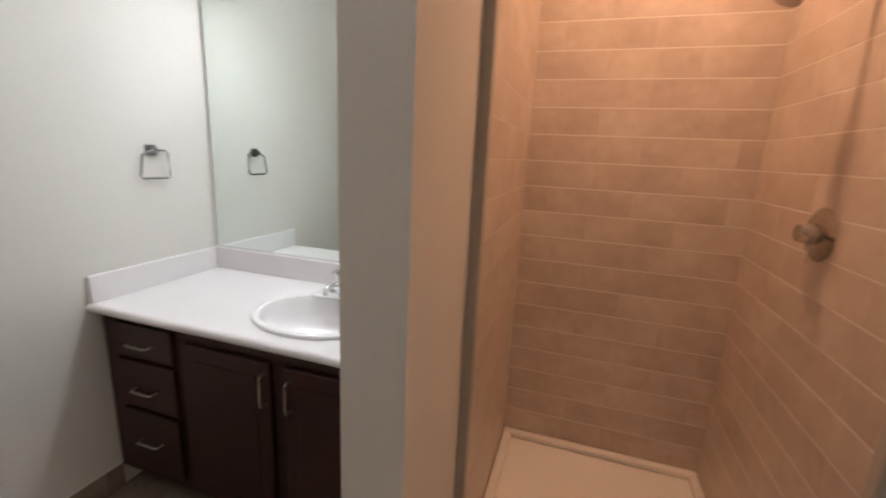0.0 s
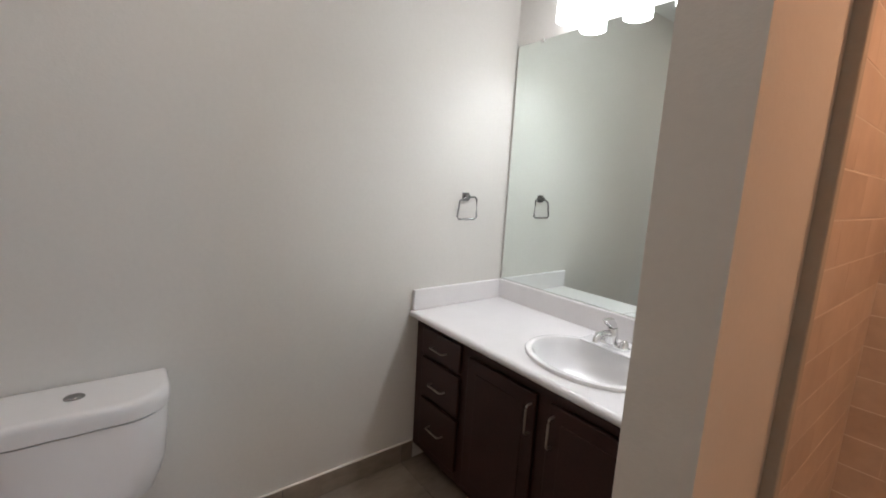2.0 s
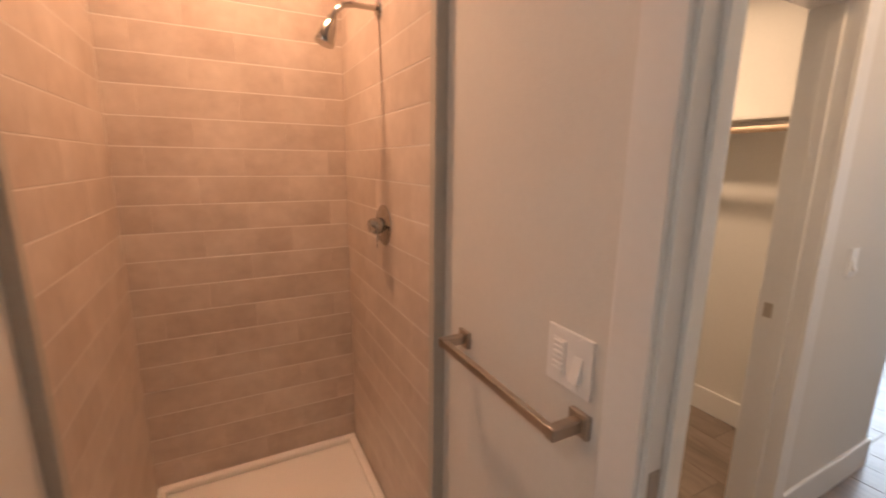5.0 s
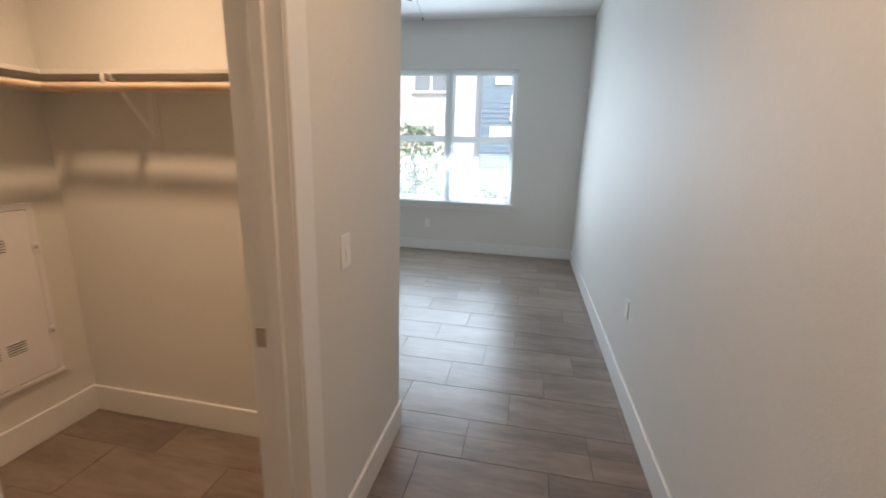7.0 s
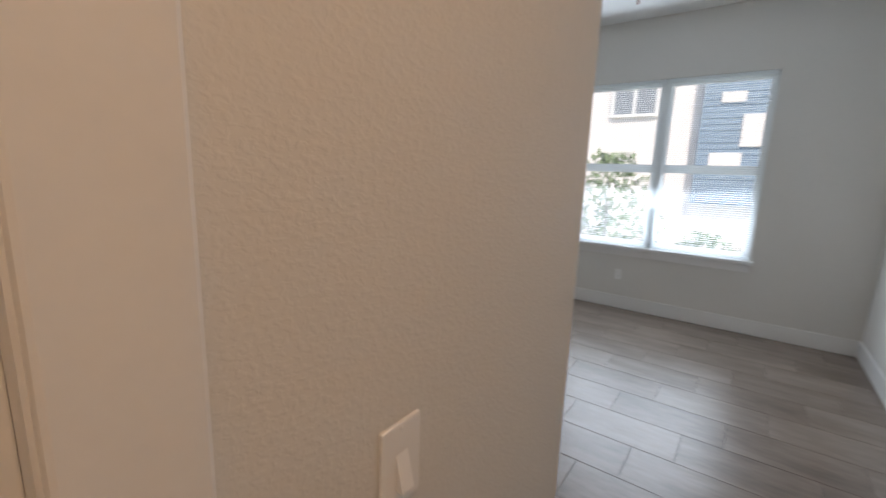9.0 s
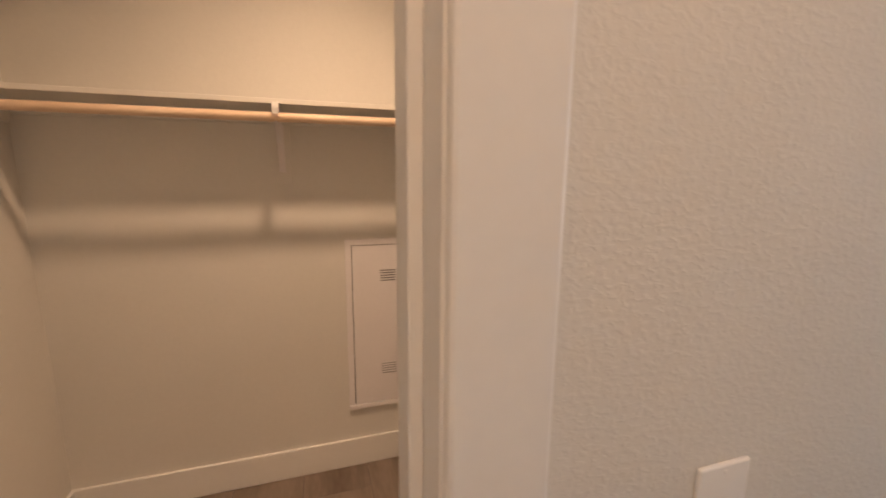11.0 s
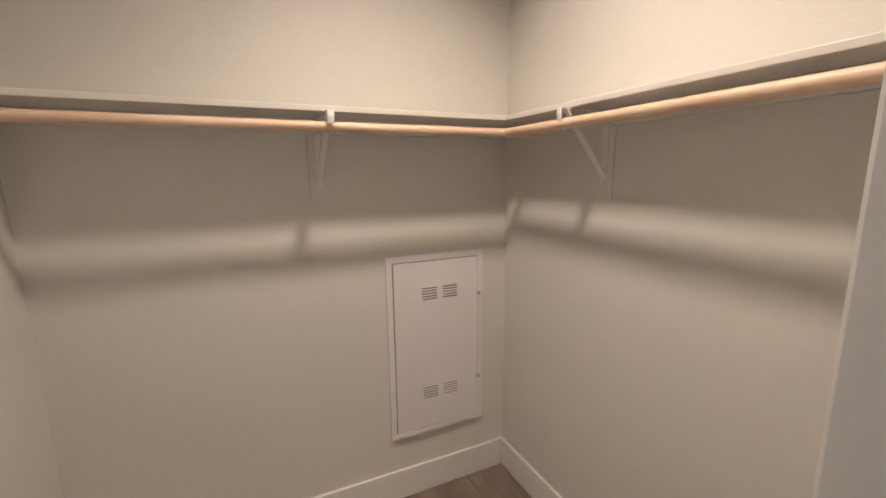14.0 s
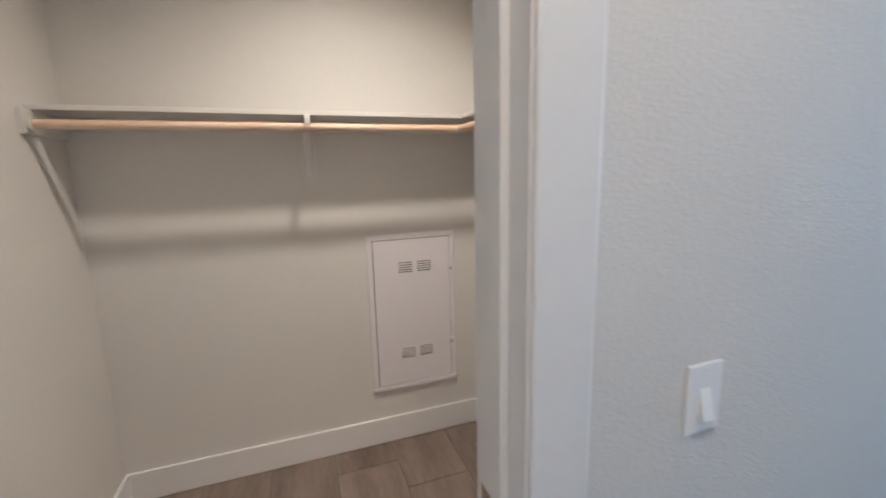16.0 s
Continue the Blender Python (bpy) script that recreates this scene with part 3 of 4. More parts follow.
part("body", boxes((VX0, VX0 + 0.018, FY + 0.02, NY, 0.10, 0.799), (VX1 - 0.018, VX1, FY + 0.02, NY, 0.10, 0.799), (VX0, VX1, FY + 0.02, NY, 0.10, 0.118),
                   (VX0, VX1, NY - 0.018, NY, 0.118, 0.799)), M_ESPRESSO, vanity)
part("toe_kick", box(VX0, VX1, FY + 0.075, FY + 0.09, 0, 0.10), M_ESPRESSO, vanity)
part("face_frame", boxes((VX0, VX0 + 0.08, FY, FY + 0.02, 0.10, 0.799), (-1.415, -1.345, FY, FY + 0.02, 0.10, 0.799), (VX1 - 0.04, VX1, FY, FY + 0.02, 0.10, 0.799),
                         (VX0 + 0.08, -1.415, FY, FY + 0.02, 0.765, 0.799), (-1.345, VX1 - 0.04, FY, FY + 0.02, 0.735, 0.799), (VX0 + 0.08, -1.415, FY, FY + 0.02, 0.10, 0.15),
                         (-1.345, VX1 - 0.04, FY, FY + 0.02, 0.10, 0.15), (-0.980, -0.907, FY, FY + 0.02, 0.15, 0.735), (VX0 + 0.08, -1.415, FY, FY + 0.02, 0.61, 0.65),
                         (VX0 + 0.08, -1.415, FY, FY + 0.02, 0.395, 0.435)), M_ESPRESSO, vanity)


def pull(parent, a, b, out):
    """A bent bar pull between two feet on a front that faces -y."""
    a, b = Vector(a), Vector(b)
    o = Vector((0, -out, 0))
    d = (b - a).normalized() * 0.012
    part("handle", tube([a, a + o * 0.7, a + o + d * 0.7, a + o + d * 1.5, b + o - d * 1.5, b + o - d * 0.7, b + o * 0.7, b], 0.0042, 10), M_NICKEL, parent, "satin nickel bar pull", True)


def front(nm, x0, x1, z0, z1):
    """An overlay drawer or door front with a sloped outer edge and, on doors, a recessed field."""
    f = part(nm, box(x0, x1, FY - 0.019, FY - 0.001, z0, z1, 0.004), M_ESPRESSO, vanity)
    if nm == "door":
        i = 0.055
        part("field", boxes((x0 + i, x1 - i, FY - 0.022, FY - 0.018, z0 + i, z1 - i), bevel=0.0018), M_ESPRESSO, f)
    return f


for z0, z1, hz in ((0.638, 0.772, 0.699), (0.423, 0.618, 0.509), (0.150, 0.403, 0.283)):
    d = front("drawer", -1.700, -1.408, z0, z1)
    pull(d, (-1.607, FY - 0.019, hz), (-1.503, FY - 0.019, hz), 0.028)
for x0, x1, hx in ((-1.352, -0.973, -0.992), (-0.914, -0.48, -0.890)):
    d = front("door", x0, x1, 0.135, 0.742)
    pull(d, (hx, FY - 0.019, 0.703), (hx, FY - 0.019, 0.588), 0.028)

SX, SY, SA, SB = -0.937, 1.343, 0.260, 0.210
top = thing("worktop", (0, 0, 0), "white laminate vanity top with splashbacks", "worktop")
bm = bmesh.new()
ux0, ux1, uy0, uy1, n = -1.783, -0.453, 1.090, NY, 48
rings = {}
for key, z in (("t", CT), ("b", CT - 0.034)):
    hole, edge = [], []
    for k in range(n):
        a = 2 * math.pi * k / n
        c, s = math.cos(a), math.sin(a)
        hole.append(bm.verts.new((SX + SA * 0.9 * c, SY + SB * 0.9 * s, z)))
        r = min((ux1 - SX if c > 0 else SX - ux0) / max(abs(c), 1e-6), (uy1 - SY if s > 0 else SY - uy0) / max(abs(s), 1e-6))
        edge.append(bm.verts.new((SX + r * c, SY + r * s, z)))
    rings[key] = (hole, edge)
for k in range(n):
    j = (k + 1) % n
    (ht, et), (hb, eb) = rings["t"], rings["b"]
    bm.faces.new((ht[k], et[k], et[j], ht[j]))
    bm.faces.new((hb[j], eb[j], eb[k], hb[k]))
    bm.faces.new((et[k], eb[k], eb[j], et[j]))
    bm.faces.new((ht[j], hb[j], hb[k], ht[k]))
for x, y in ((ux0, uy0), (ux1, uy0), (ux0, uy1), (ux1, uy1)):
    for key, z in (("t", CT), ("b", CT - 0.034)):
        e = rings[key][1]
        near = sorted(e, key=lambda v: (v.co.x - x) ** 2 + (v.co.y - y) ** 2)[0]
        near.co.x, near.co.y = x, y
bmesh.ops.recalc_face_normals(bm, faces=bm.faces)
part("slab", bm, M_COUNTER, top)
part("front_edge", loft([[(x, 1.090 - 0.020 * math.sin(a), CT - 0.017 + 0.0175 * math.cos(a)) for a in [math.pi * k / 8 for k in range(9)]] for x in (-1.783, -0.453)]), M_COUNTER, top, "", True)
part("back_splash", box(-1.783, -0.453, NY - 0.020, NY, CT, CT + 0.108, 0.005), M_COUNTER, top)
part("side_splash", box(-1.783, -1.763, 1.083, NY - 0.020, CT, CT + 0.108, 0.005), M_COUNTER, top)

sink = thing("sink", (SX, SY, CT), "white oval drop-in ceramic sink in the worktop", "sink")
part("basin", lathe([(1.0, 0.001), (1.0, 0.008), (0.985, 0.013), (0.94, 0.016), (0.89, 0.013), (0.862, 0.004), (0.845, -0.014), (0.79, -0.055), (0.66, -0.098), (0.44, -0.125), (0.18, -0.134), (0.09, -0.136),
                     (0.09, -0.150), (0.5, -0.145), (0.75, -0.115), (0.86, -0.055), (0.888, -0.004), (0.95, 0.001)], 64, SA, SB, True), M_CERAMIC, sink, "", True)
part("drain", lathe([(0.032, -0.1375), (0.032, -0.1335), (0.024, -0.1325), (0.0, -0.1335)], 24), M_CHROME, sink, "polished chrome drain")
part("overflow_ledge", box(-0.14, 0.14, 0.135, 0.228, 0.010, 0.022, 0.008), M_CERAMIC, sink)

FX, FYY, FZ = -0.955, 1.520, CT + 0.022
fa = thing("faucet", (0, 0, 0), "polished chrome single-lever bathroom faucet behind the sink", "faucet")
part("base_plate", loft([rounded_rect(FX - 0.080, FX + 0.080, FYY - 0.026, FYY + 0.026, 0.025, FZ), rounded_rect(FX - 0.080, FX + 0.080, FYY - 0.026, FYY + 0.026, 0.025, FZ + 0.010),
                         rounded_rect(FX - 0.072, FX + 0.072, FYY - 0.020, FYY + 0.020, 0.019, FZ + 0.016)]), M_CHROME, fa)
part("body", lathe([(0.027, 0), (0.025, 0.03), (0.023, 0.05), (0.020, 0.062), (0.0, 0.066)], 24), M_CHROME, fa, "", True).location = (FX, FYY, FZ + 0.014)
part("spout", tube([(FX, FYY - 0.01, FZ + 0.05), (FX, FYY - 0.05, FZ + 0.062), (FX, FYY - 0.09, FZ + 0.062), (FX, FYY - 0.112, FZ + 0.05), (FX, FYY - 0.116, FZ + 0.036)], 0.0125, 16), M_CHROME, fa, "", True)
part("lever", loft([rounded_rect(FX - 0.013, FX + 0.013, FYY - 0.02, FYY + 0.02, 0.008, FZ + 0.078), rounded_rect(FX - 0.012, FX + 0.012, FYY - 0.045, FYY + 0.012, 0.007, FZ + 0.094),
                    rounded_rect(FX - 0.010, FX + 0.010, FYY - 0.070, FYY - 0.010, 0.006, FZ + 0.118)]), M_CHROME, fa, "", True)
for s in (-1, 1):
    part("cap", lathe([(0.018, 0), (0.016, 0.018), (0.010, 0.026), (0.0, 0.028)], 20), M_CHROME, fa, "", True).location = (FX + s * 0.058, FYY, FZ + 0.012)

mirror = thing("wall_mirror", (0, 0, 0), "large frameless mirror on the wall above the vanity", "mirror")
part("glass", box(-1.765, -0.455, 1.682, 1.687, 0.945, 2.212, 0.001, 1), M_MIRROR, mirror)
part("backing", box(-1.767, -0.455, 1.687, 1.690, 0.944, 2.214), M_DARK, mirror)
part("channel", box(-1.767, -0.455, 1.677, 1.6815, 0.9415, 0.948, 0.001), M_CHROME, mirror, "thin chrome channel")
for x in (-1.60, -0.75):
    part("clip", box(x - 0.012, x + 0.012, 1.677, 1.6815, 2.200, 2.218, 0.001), M_CHROME, mirror)

vl = thing("vanity_light", (0, 0, 0), "chrome vanity light bar with lit frosted glass shades", "wall light")
part("backplate", box(SHADES[0] - 0.06, SHADES[-1] + 0.06, 1.67, 1.69, 2.335, 2.435, 0.006), M_CHROME, vl)
for x in SHADES:
    part("arm", tube([(x, 1.67, 2.385), (x, 1.62, 2.385), (x, 1.60, 2.380), (x, 1.595, 2.345)], 0.009, 10), M_CHROME, vl, "", True)
    part("holder", lathe([(0.022, 0.012), (0.05, 0.008), (0.052, -0.01), (0.048, -0.014)], 24), M_CHROME, vl, "", True).location = (x, 1.595, 2.335)
    sh = part("shade", lathe([(0.056, 0.0), (0.060, -0.012), (0.060, -0.085), (0.056, -0.086), (0.055, -0.012), (0.050, -0.004)], 32, closed=True), M_SHADE, vl, "lit frosted glass cylinder shade", True)
    sh.location = (x, 1.595, SHZ + 0.086)
    sh.visible_shadow = False

ring = thing("towel_ring", (0, 0, 0), "square chrome towel ring on the wall beside the mirror", "towel ring")
ry, rz = 1.386, 1.408
part("rosette", box(-1.783, -1.773, ry - 0.022, ry + 0.022, rz - 0.022, rz + 0.022, 0.003), M_RING, ring)
part("post", box(-1.773, -1.751, ry - 0.011, ry + 0.011, rz - 0.011, rz + 0.011, 0.003), M_RING, ring)
hx = -1.759
part("ring", tube([(hx, ry + 0.012, rz), (hx, ry + 0.050, rz), (hx, ry + 0.062, rz - 0.010), (hx, ry + 0.066, rz - 0.105), (hx, ry + 0.055, rz - 0.115), (hx, ry - 0.055, rz - 0.115),
                   (hx, ry - 0.066, rz - 0.105), (hx, ry - 0.052, rz - 0.02), (hx, ry - 0.010, rz)], 0.0045, 10), M_RING, ring, "", True)


# toilet against the west wall, facing east
def d_shape(x0, x1, yc, half, z, r=0.09, n=8):
    """A plan outline, flat at the wall and rounded in front."""
    pts = [(x0, yc - half, z), (x0, yc + half, z)]
    for cy, a0, a1 in ((yc + half - r, 90, 0), (yc - half + r, 0, -90)):
        pts += [(x1 - r + r * math.cos(radians(a0 + (a1 - a0) * k / n)), cy + r * math.sin(radians(a0 + (a1 - a0) * k / n)), z) for k in range(n + 1)]
    return pts[::-1]


toilet = thing("toilet", (0, 0, 0), "white glazed two-piece toilet with a flush button, against the wall", "toilet")
ty = -0.195
TX = -1.773
part("tank", loft([d_shape(TX, -1.623, ty, 0.170, 0.395), d_shape(TX, -1.613, ty, 0.185, 0.402), d_shape(TX, -1.588, ty, 0.205, 0.46, 0.10), d_shape(TX, -1.568, ty, 0.222, 0.5250, 0.11),
                   d_shape(TX, -1.555, ty, 0.233, 0.6350, 0.12), d_shape(TX, -1.551, ty, 0.237, 0.7080, 0.12), d_shape(TX, -1.551, ty, 0.237, 0.7090, 0.12)]), M_CERAMIC, toilet, "", True)
part("seam", loft([d_shape(TX, -1.563, ty, 0.226, 0.7090, 0.12), d_shape(TX, -1.563, ty, 0.226, 0.7135, 0.12)]), M_DARK, toilet, "dark seam under the lid")
lid = part("tank_lid", loft([d_shape(TX, -1.551, ty, 0.238, 0.7130, 0.12), d_shape(TX, -1.547, ty, 0.241, 0.7160, 0.12), d_shape(TX, -1.545, ty, 0.243, 0.7400, 0.12), d_shape(TX, -1.546, ty, 0.2425, 0.7590, 0.12),
                             d_shape(TX, -1.550, ty, 0.239, 0.7680, 0.12), d_shape(TX, -1.559, ty, 0.232, 0.7730, 0.115), d_shape(TX, -1.573, ty, 0.22, 0.7740, 0.11)]), M_CERAMIC, toilet, "", True)
part("flush_button", lathe([(0.026, 0.7720), (0.026, 0.7780), (0.022, 0.7810), (0.0, 0.7810)], 28, 0.75, 1.0), M_RING, lid, "oval chrome flush button", True).location = (-1.668, ty, 0)


def bowl_ring(cx, cy, a, b, z, n=32):
    return [(cx + a * math.cos(2 * math.pi * k / n), cy + b * math.sin(2 * math.pi * k / n), z) for k in range(n)]


part("bowl", loft([bowl_ring(-1.443, ty, 0.20, 0.105, 0.0), bowl_ring(-1.443, ty, 0.20, 0.10, 0.06), bowl_ring(-1.423, ty, 0.21, 0.11, 0.18), bowl_ring(-1.363, ty, 0.27, 0.165, 0.30),
                   bowl_ring(-1.343, ty, 0.30, 0.185, 0.385)]), M_CERAMIC, toilet, "", True)
part("tank_deck", box(-1.743, -1.463, ty - 0.11, ty + 0.11, 0.30, 0.40, 0.02), M_CERAMIC, toilet)
part("seat", loft([bowl_ring(-1.338, ty, 0.235, 0.185, 0.388), bowl_ring(-1.338, ty, 0.24, 0.19, 0.398), bowl_ring(-1.338, ty, 0.235, 0.185, 0.408)]), M_CERAMIC, toilet, "", True)
part("seat_lid", loft([bowl_ring(-1.338, ty, 0.235, 0.185, 0.410), bowl_ring(-1.338, ty, 0.24, 0.19, 0.420), bowl_ring(-1.338, ty, 0.22, 0.17, 0.432)]), M_CERAMIC, toilet, "", True)

# shower: pan, edge trims, valve, head, towel bar
LX, RX, BY = -0.307, 0.608, 2.073
pan = thing("shower_pan", (0, 0, 0), "cream acrylic shower pan with a raised rim", "shower pan")
part("base", box(LX + 0.004, RX - 0.004, 1.133, BY - 0.004, 0.0, 0.018), M_PAN, pan)
part("rim", boxes((LX + 0.004, RX - 0.004, BY - 0.045, BY - 0.004, 0.018, 0.049), (LX + 0.004, LX + 0.045, 1.203, BY - 0.045, 0.018, 0.049),
                  (RX - 0.045, RX - 0.004, 1.203, BY - 0.045, 0.018, 0.049), bevel=0.009), M_PAN, pan)
part("threshold", box(LX + 0.04, RX - 0.008, 1.098, 1.203, 0.0, 0.07, 0.02), M_PAN, pan)
part("drain", rod((0.151, 1.613, 0.018), (0.151, 1.613, 0.022), 0.045, 28), M_CHROME, pan, "round chrome drain")
structure("trim", boxes((-0.334, -0.288, 1.111, 1.147, 0, 2.45), bevel=0.004), M_STRIP, "grey metal shower edge trim", "trim")
structure("trim", boxes((0.600, 0.641, 1.077, 1.113, 0, 2.45), bevel=0.004), M_STRIP, "grey metal shower edge trim", "trim")
valve = thing("shower_valve", (0, 0, 0), "chrome shower valve with a lever on the tiled wall", "shower valve")
vy, vz = 1.530, 1.272
part("escutcheon", lathe([(0.0, 0.0), (0.078, 0.0), (0.078, 0.004), (0.066, 0.012), (0.0, 0.014)], 40), M_FITTING, valve, "", True).matrix_world = pose(RX, vy, vz, 0, -90, 0)
part("hub", lathe([(0.030, 0.010), (0.028, 0.045), (0.024, 0.058), (0.0, 0.060)], 28), M_FITTING, valve, "", True).matrix_world = pose(RX, vy, vz, 0, -90, 0)
part("lever", tube([(RX - 0.045, vy, vz), (RX - 0.052, vy - 0.03, vz - 0.004), (RX - 0.06, vy - 0.08, vz - 0.012)], 0.0085, 12), M_FITTING, valve, "", True)
part("stop_pin", tube([(RX - 0.05, vy - 0.065, vz - 0.015), (RX - 0.05, vy - 0.065, vz - 0.075)], 0.003, 8), M_FITTING, valve)

shw = thing("shower_fixture", (0, 0, 0), "chrome shower head on a bent arm", "shower head")
ay, az = 1.548, 2.030
part("flange", lathe([(0.0, 0.0), (0.028, 0.0), (0.026, 0.008), (0.012, 0.014)], 24), M_FITTING, shw, "", True).matrix_world = pose(RX, ay, az, 0, -90, 0)
part("arm", tube([(RX, ay, az), (RX - 0.09, ay, az - 0.002), (RX - 0.125, ay, az - 0.008), (RX - 0.15, ay, az - 0.03), (RX - 0.165, ay, az - 0.055)], 0.0095, 14), M_FITTING, shw, "", True)
hd = part("head", lathe([(0.0, 0.012), (0.014, 0.010), (0.016, 0.0), (0.017, -0.012), (0.024, -0.022), (0.030, -0.060), (0.034, -0.078), (0.032, -0.084), (0.0, -0.082)], 28), M_FITTING, shw, "", True)
hd.matrix_world = pose(RX - 0.165, ay, az - 0.06, 0, 20, 0)

bar = thing("towel_bar", (0, 0, 0), "brushed nickel square towel bar on the wall beside the shower", "towel bar")
for y in (0.523, 0.947):
    part("rosette", box(0.624, 0.636, y - 0.024, y + 0.024, 1.038 - 0.024, 1.038 + 0.024, 0.003), M_NICKEL, bar)
    part("post", box(0.556, 0.625, y - 0.011, y + 0.011, 1.038 - 0.013, 1.038 + 0.013, 0.003), M_NICKEL, bar)
part("bar", box(0.557, 0.573, 0.534, 0.936, 1.038 - 0.010, 1.038 + 0.010, 0.002), M_NICKEL, bar)

# bedroom window
win = thing("window_1", (0, 0, 0), "white vinyl twin double-hung window with raised-slat blinds", "window", kind="structure")
mid = (WY0 + WY1) / 2
part("window_frame", boxes((7.02, 7.09, WY0, WY0 + 0.04, WZ0, WZ1), (7.02, 7.09, WY1 - 0.04, WY1, WZ0, WZ1), (7.02, 7.09, WY0 + 0.04, WY1 - 0.04, WZ0, WZ0 + 0.04),
                           (7.02, 7.09, WY0 + 0.04, WY1 - 0.04, WZ1 - 0.04, WZ1), (7.00, 7.09, mid - 0.045, mid + 0.045, WZ0 + 0.04, WZ1 - 0.04), bevel=0.003), M_VINYL, win)
part("window_sill", box(6.915, 7.03, WY0 - 0.03, WY1 + 0.03, WZ0 - 0.034, WZ0 + 0.004, 0.004), M_TRIM, win)
part("apron", box(6.944, 6.96, WY0 - 0.01, WY1 + 0.01, WZ0 - 0.11, WZ0 - 0.034, 0.003), M_TRIM, win)
for y0, y1 in ((WY0 + 0.04, mid - 0.045), (mid + 0.045, WY1 - 0.04)):
    part("meeting_rail", box(7.03, 7.08, y0, y1, 1.590, 1.635, 0.003), M_VINYL, win)
    for z0, z1 in ((WZ0 + 0.04, 1.59), (1.635, WZ1 - 0.04)):
        sash = part("sash", boxes((7.035, 7.075, y0, y0 + 0.022, z0, z1), (7.035, 7.075, y1 - 0.022, y1, z0, z1), (7.035, 7.075, y0 + 0.022, y1 - 0.022, z0, z0 + 0.022),
                                  (7.035, 7.075, y0 + 0.022, y1 - 0.022, z1 - 0.022, z1)), M_VINYL, win)
        g = part("pane", box(7.054, 7.057, y0 + 0.022, y1 - 0.022, z0 + 0.022, z1 - 0.022), M_GLASS, sash, "clear glass pane")
        g.visible_shadow = False
for y0, y1 in ((WY0 + 0.012, mid - 0.008), (mid + 0.008, WY1 - 0.012)):
    bl = thing("window_blind", (0, 0, 0), "white slatted blind hung in the window, slats open", "blind", "blinds in the bedroom window")
    part("head_rail", box(6.966, 6.996, y0, y1, WZ1 - 0.032, WZ1 - 0.002, 0.002), M_SLAT, bl)
    part("bottom_rail", box(6.969, 6.993, y0, y1, WZ0 + 0.008, WZ0 + 0.022, 0.003), M_SLAT, bl)
    bm, z = bmesh.new(), WZ0 + 0.038
    while z < WZ1 - 0.04:
        vs = [bm.verts.new(v) for y in (y0, y1) for v in ((6.9686, y, z - 0.0013), (6.981, y, z + 0.0021), (6.9934, y, z + 0.0003))]
        bm.faces.new((vs[0], vs[1], vs[4], vs[3]))
        bm.faces.new((vs[1], vs[2], vs[5], vs[4]))
        z += 0.0215
    tagged(part("slats", bm, M_SLAT, bl, "many thin white slats"), kind="stuff")
    part("tilt_wand", rod((6.960, y1 - 0.05, 1.35), (6.960, y1 - 0.05, WZ1 - 0.03), 0.004, 8), M_SLAT, bl)
    for y in (y0 + 0.12, y1 - 0.12):
        part("ladder_cord", rod((6.9675, y, WZ0 + 0.02), (6.9675, y, WZ1 - 0.03), 0.0009, 6), M_SLAT, bl)

# ceiling fan whose pull chains hang into view
FXX, FYC = 4.95, 1.29
fan = thing("ceiling_fan", (0, 0, 0), "dark ceiling fan with two hanging pull chains", "ceiling fan")
part("canopy", lathe([(0.065, Z2), (0.065, Z2 - 0.02), (0.03, Z2 - 0.06), (0.0, Z2 - 0.06)], 24), M_FAN, fan, "", True).location = (FXX, FYC, 0)
part("downrod", rod((FXX, FYC, Z2 - 0.06), (FXX, FYC, Z2 - 0.16), 0.013, 14), M_FAN, fan)
part("motor", lathe([(0.0, Z2 - 0.15), (0.09, Z2 - 0.16), (0.12, Z2 - 0.20), (0.12, Z2 - 0.25), (0.08, Z2 - 0.29), (0.05, Z2 - 0.31), (0.0, Z2 - 0.31)], 28), M_FAN, fan, "", True).location = (FXX, FYC, 0)
for k in range(5):
    bm = box(0.10, 0.50, -0.065, 0.065, -0.004, 0.004, 0.003)
    bmesh.ops.transform(bm, matrix=pose(FXX, FYC, Z2 - 0.235, 0, 0, 72 * k + 20) @ pose(0, 0, 0, 11), verts=bm.verts)
    part("blade", bm, M_BLADE, fan)
for dy in (-0.135, 0.135):
    ch = part("pull_chain", rod((FXX, FYC + dy * 0.35, Z2 - 0.30), (FXX, FYC + dy, 2.60), 0.0018, 8), M_NICKEL, fan)
    part("fob", lathe([(0.0, 0.02), (0.006, 0.012), (0.008, -0.008), (0.0, -0.018)], 12), M_FOB, ch, "", True).location = (FXX, FYC + dy, 2.60)

# outdoors, seen through the window
ground = structure("ground", box(7.10, 400, -300, 300, -0.30, -0.14), M_GROUND, "bright sunlit concrete and gravel ground", "ground")
structure("lawn", box(7.3, 11.4, -6, 14, -0.14, -0.10), M_GRASS, "dry lawn strip outside the window", "lawn")
bld = thing("apartment_building", (0, 0, 0), "pale stucco apartment building opposite with slate blue entry bay", "building")
HX = 15.0
part("wall", box(HX, HX + 8, -14, 24, -0.14, 7.2), M_STUCCO, bld)
part("roof", box(HX - 0.4, HX + 8.4, -14.4, 24.4, 7.2, 7.5, 0.03), M_BLUE, bld)


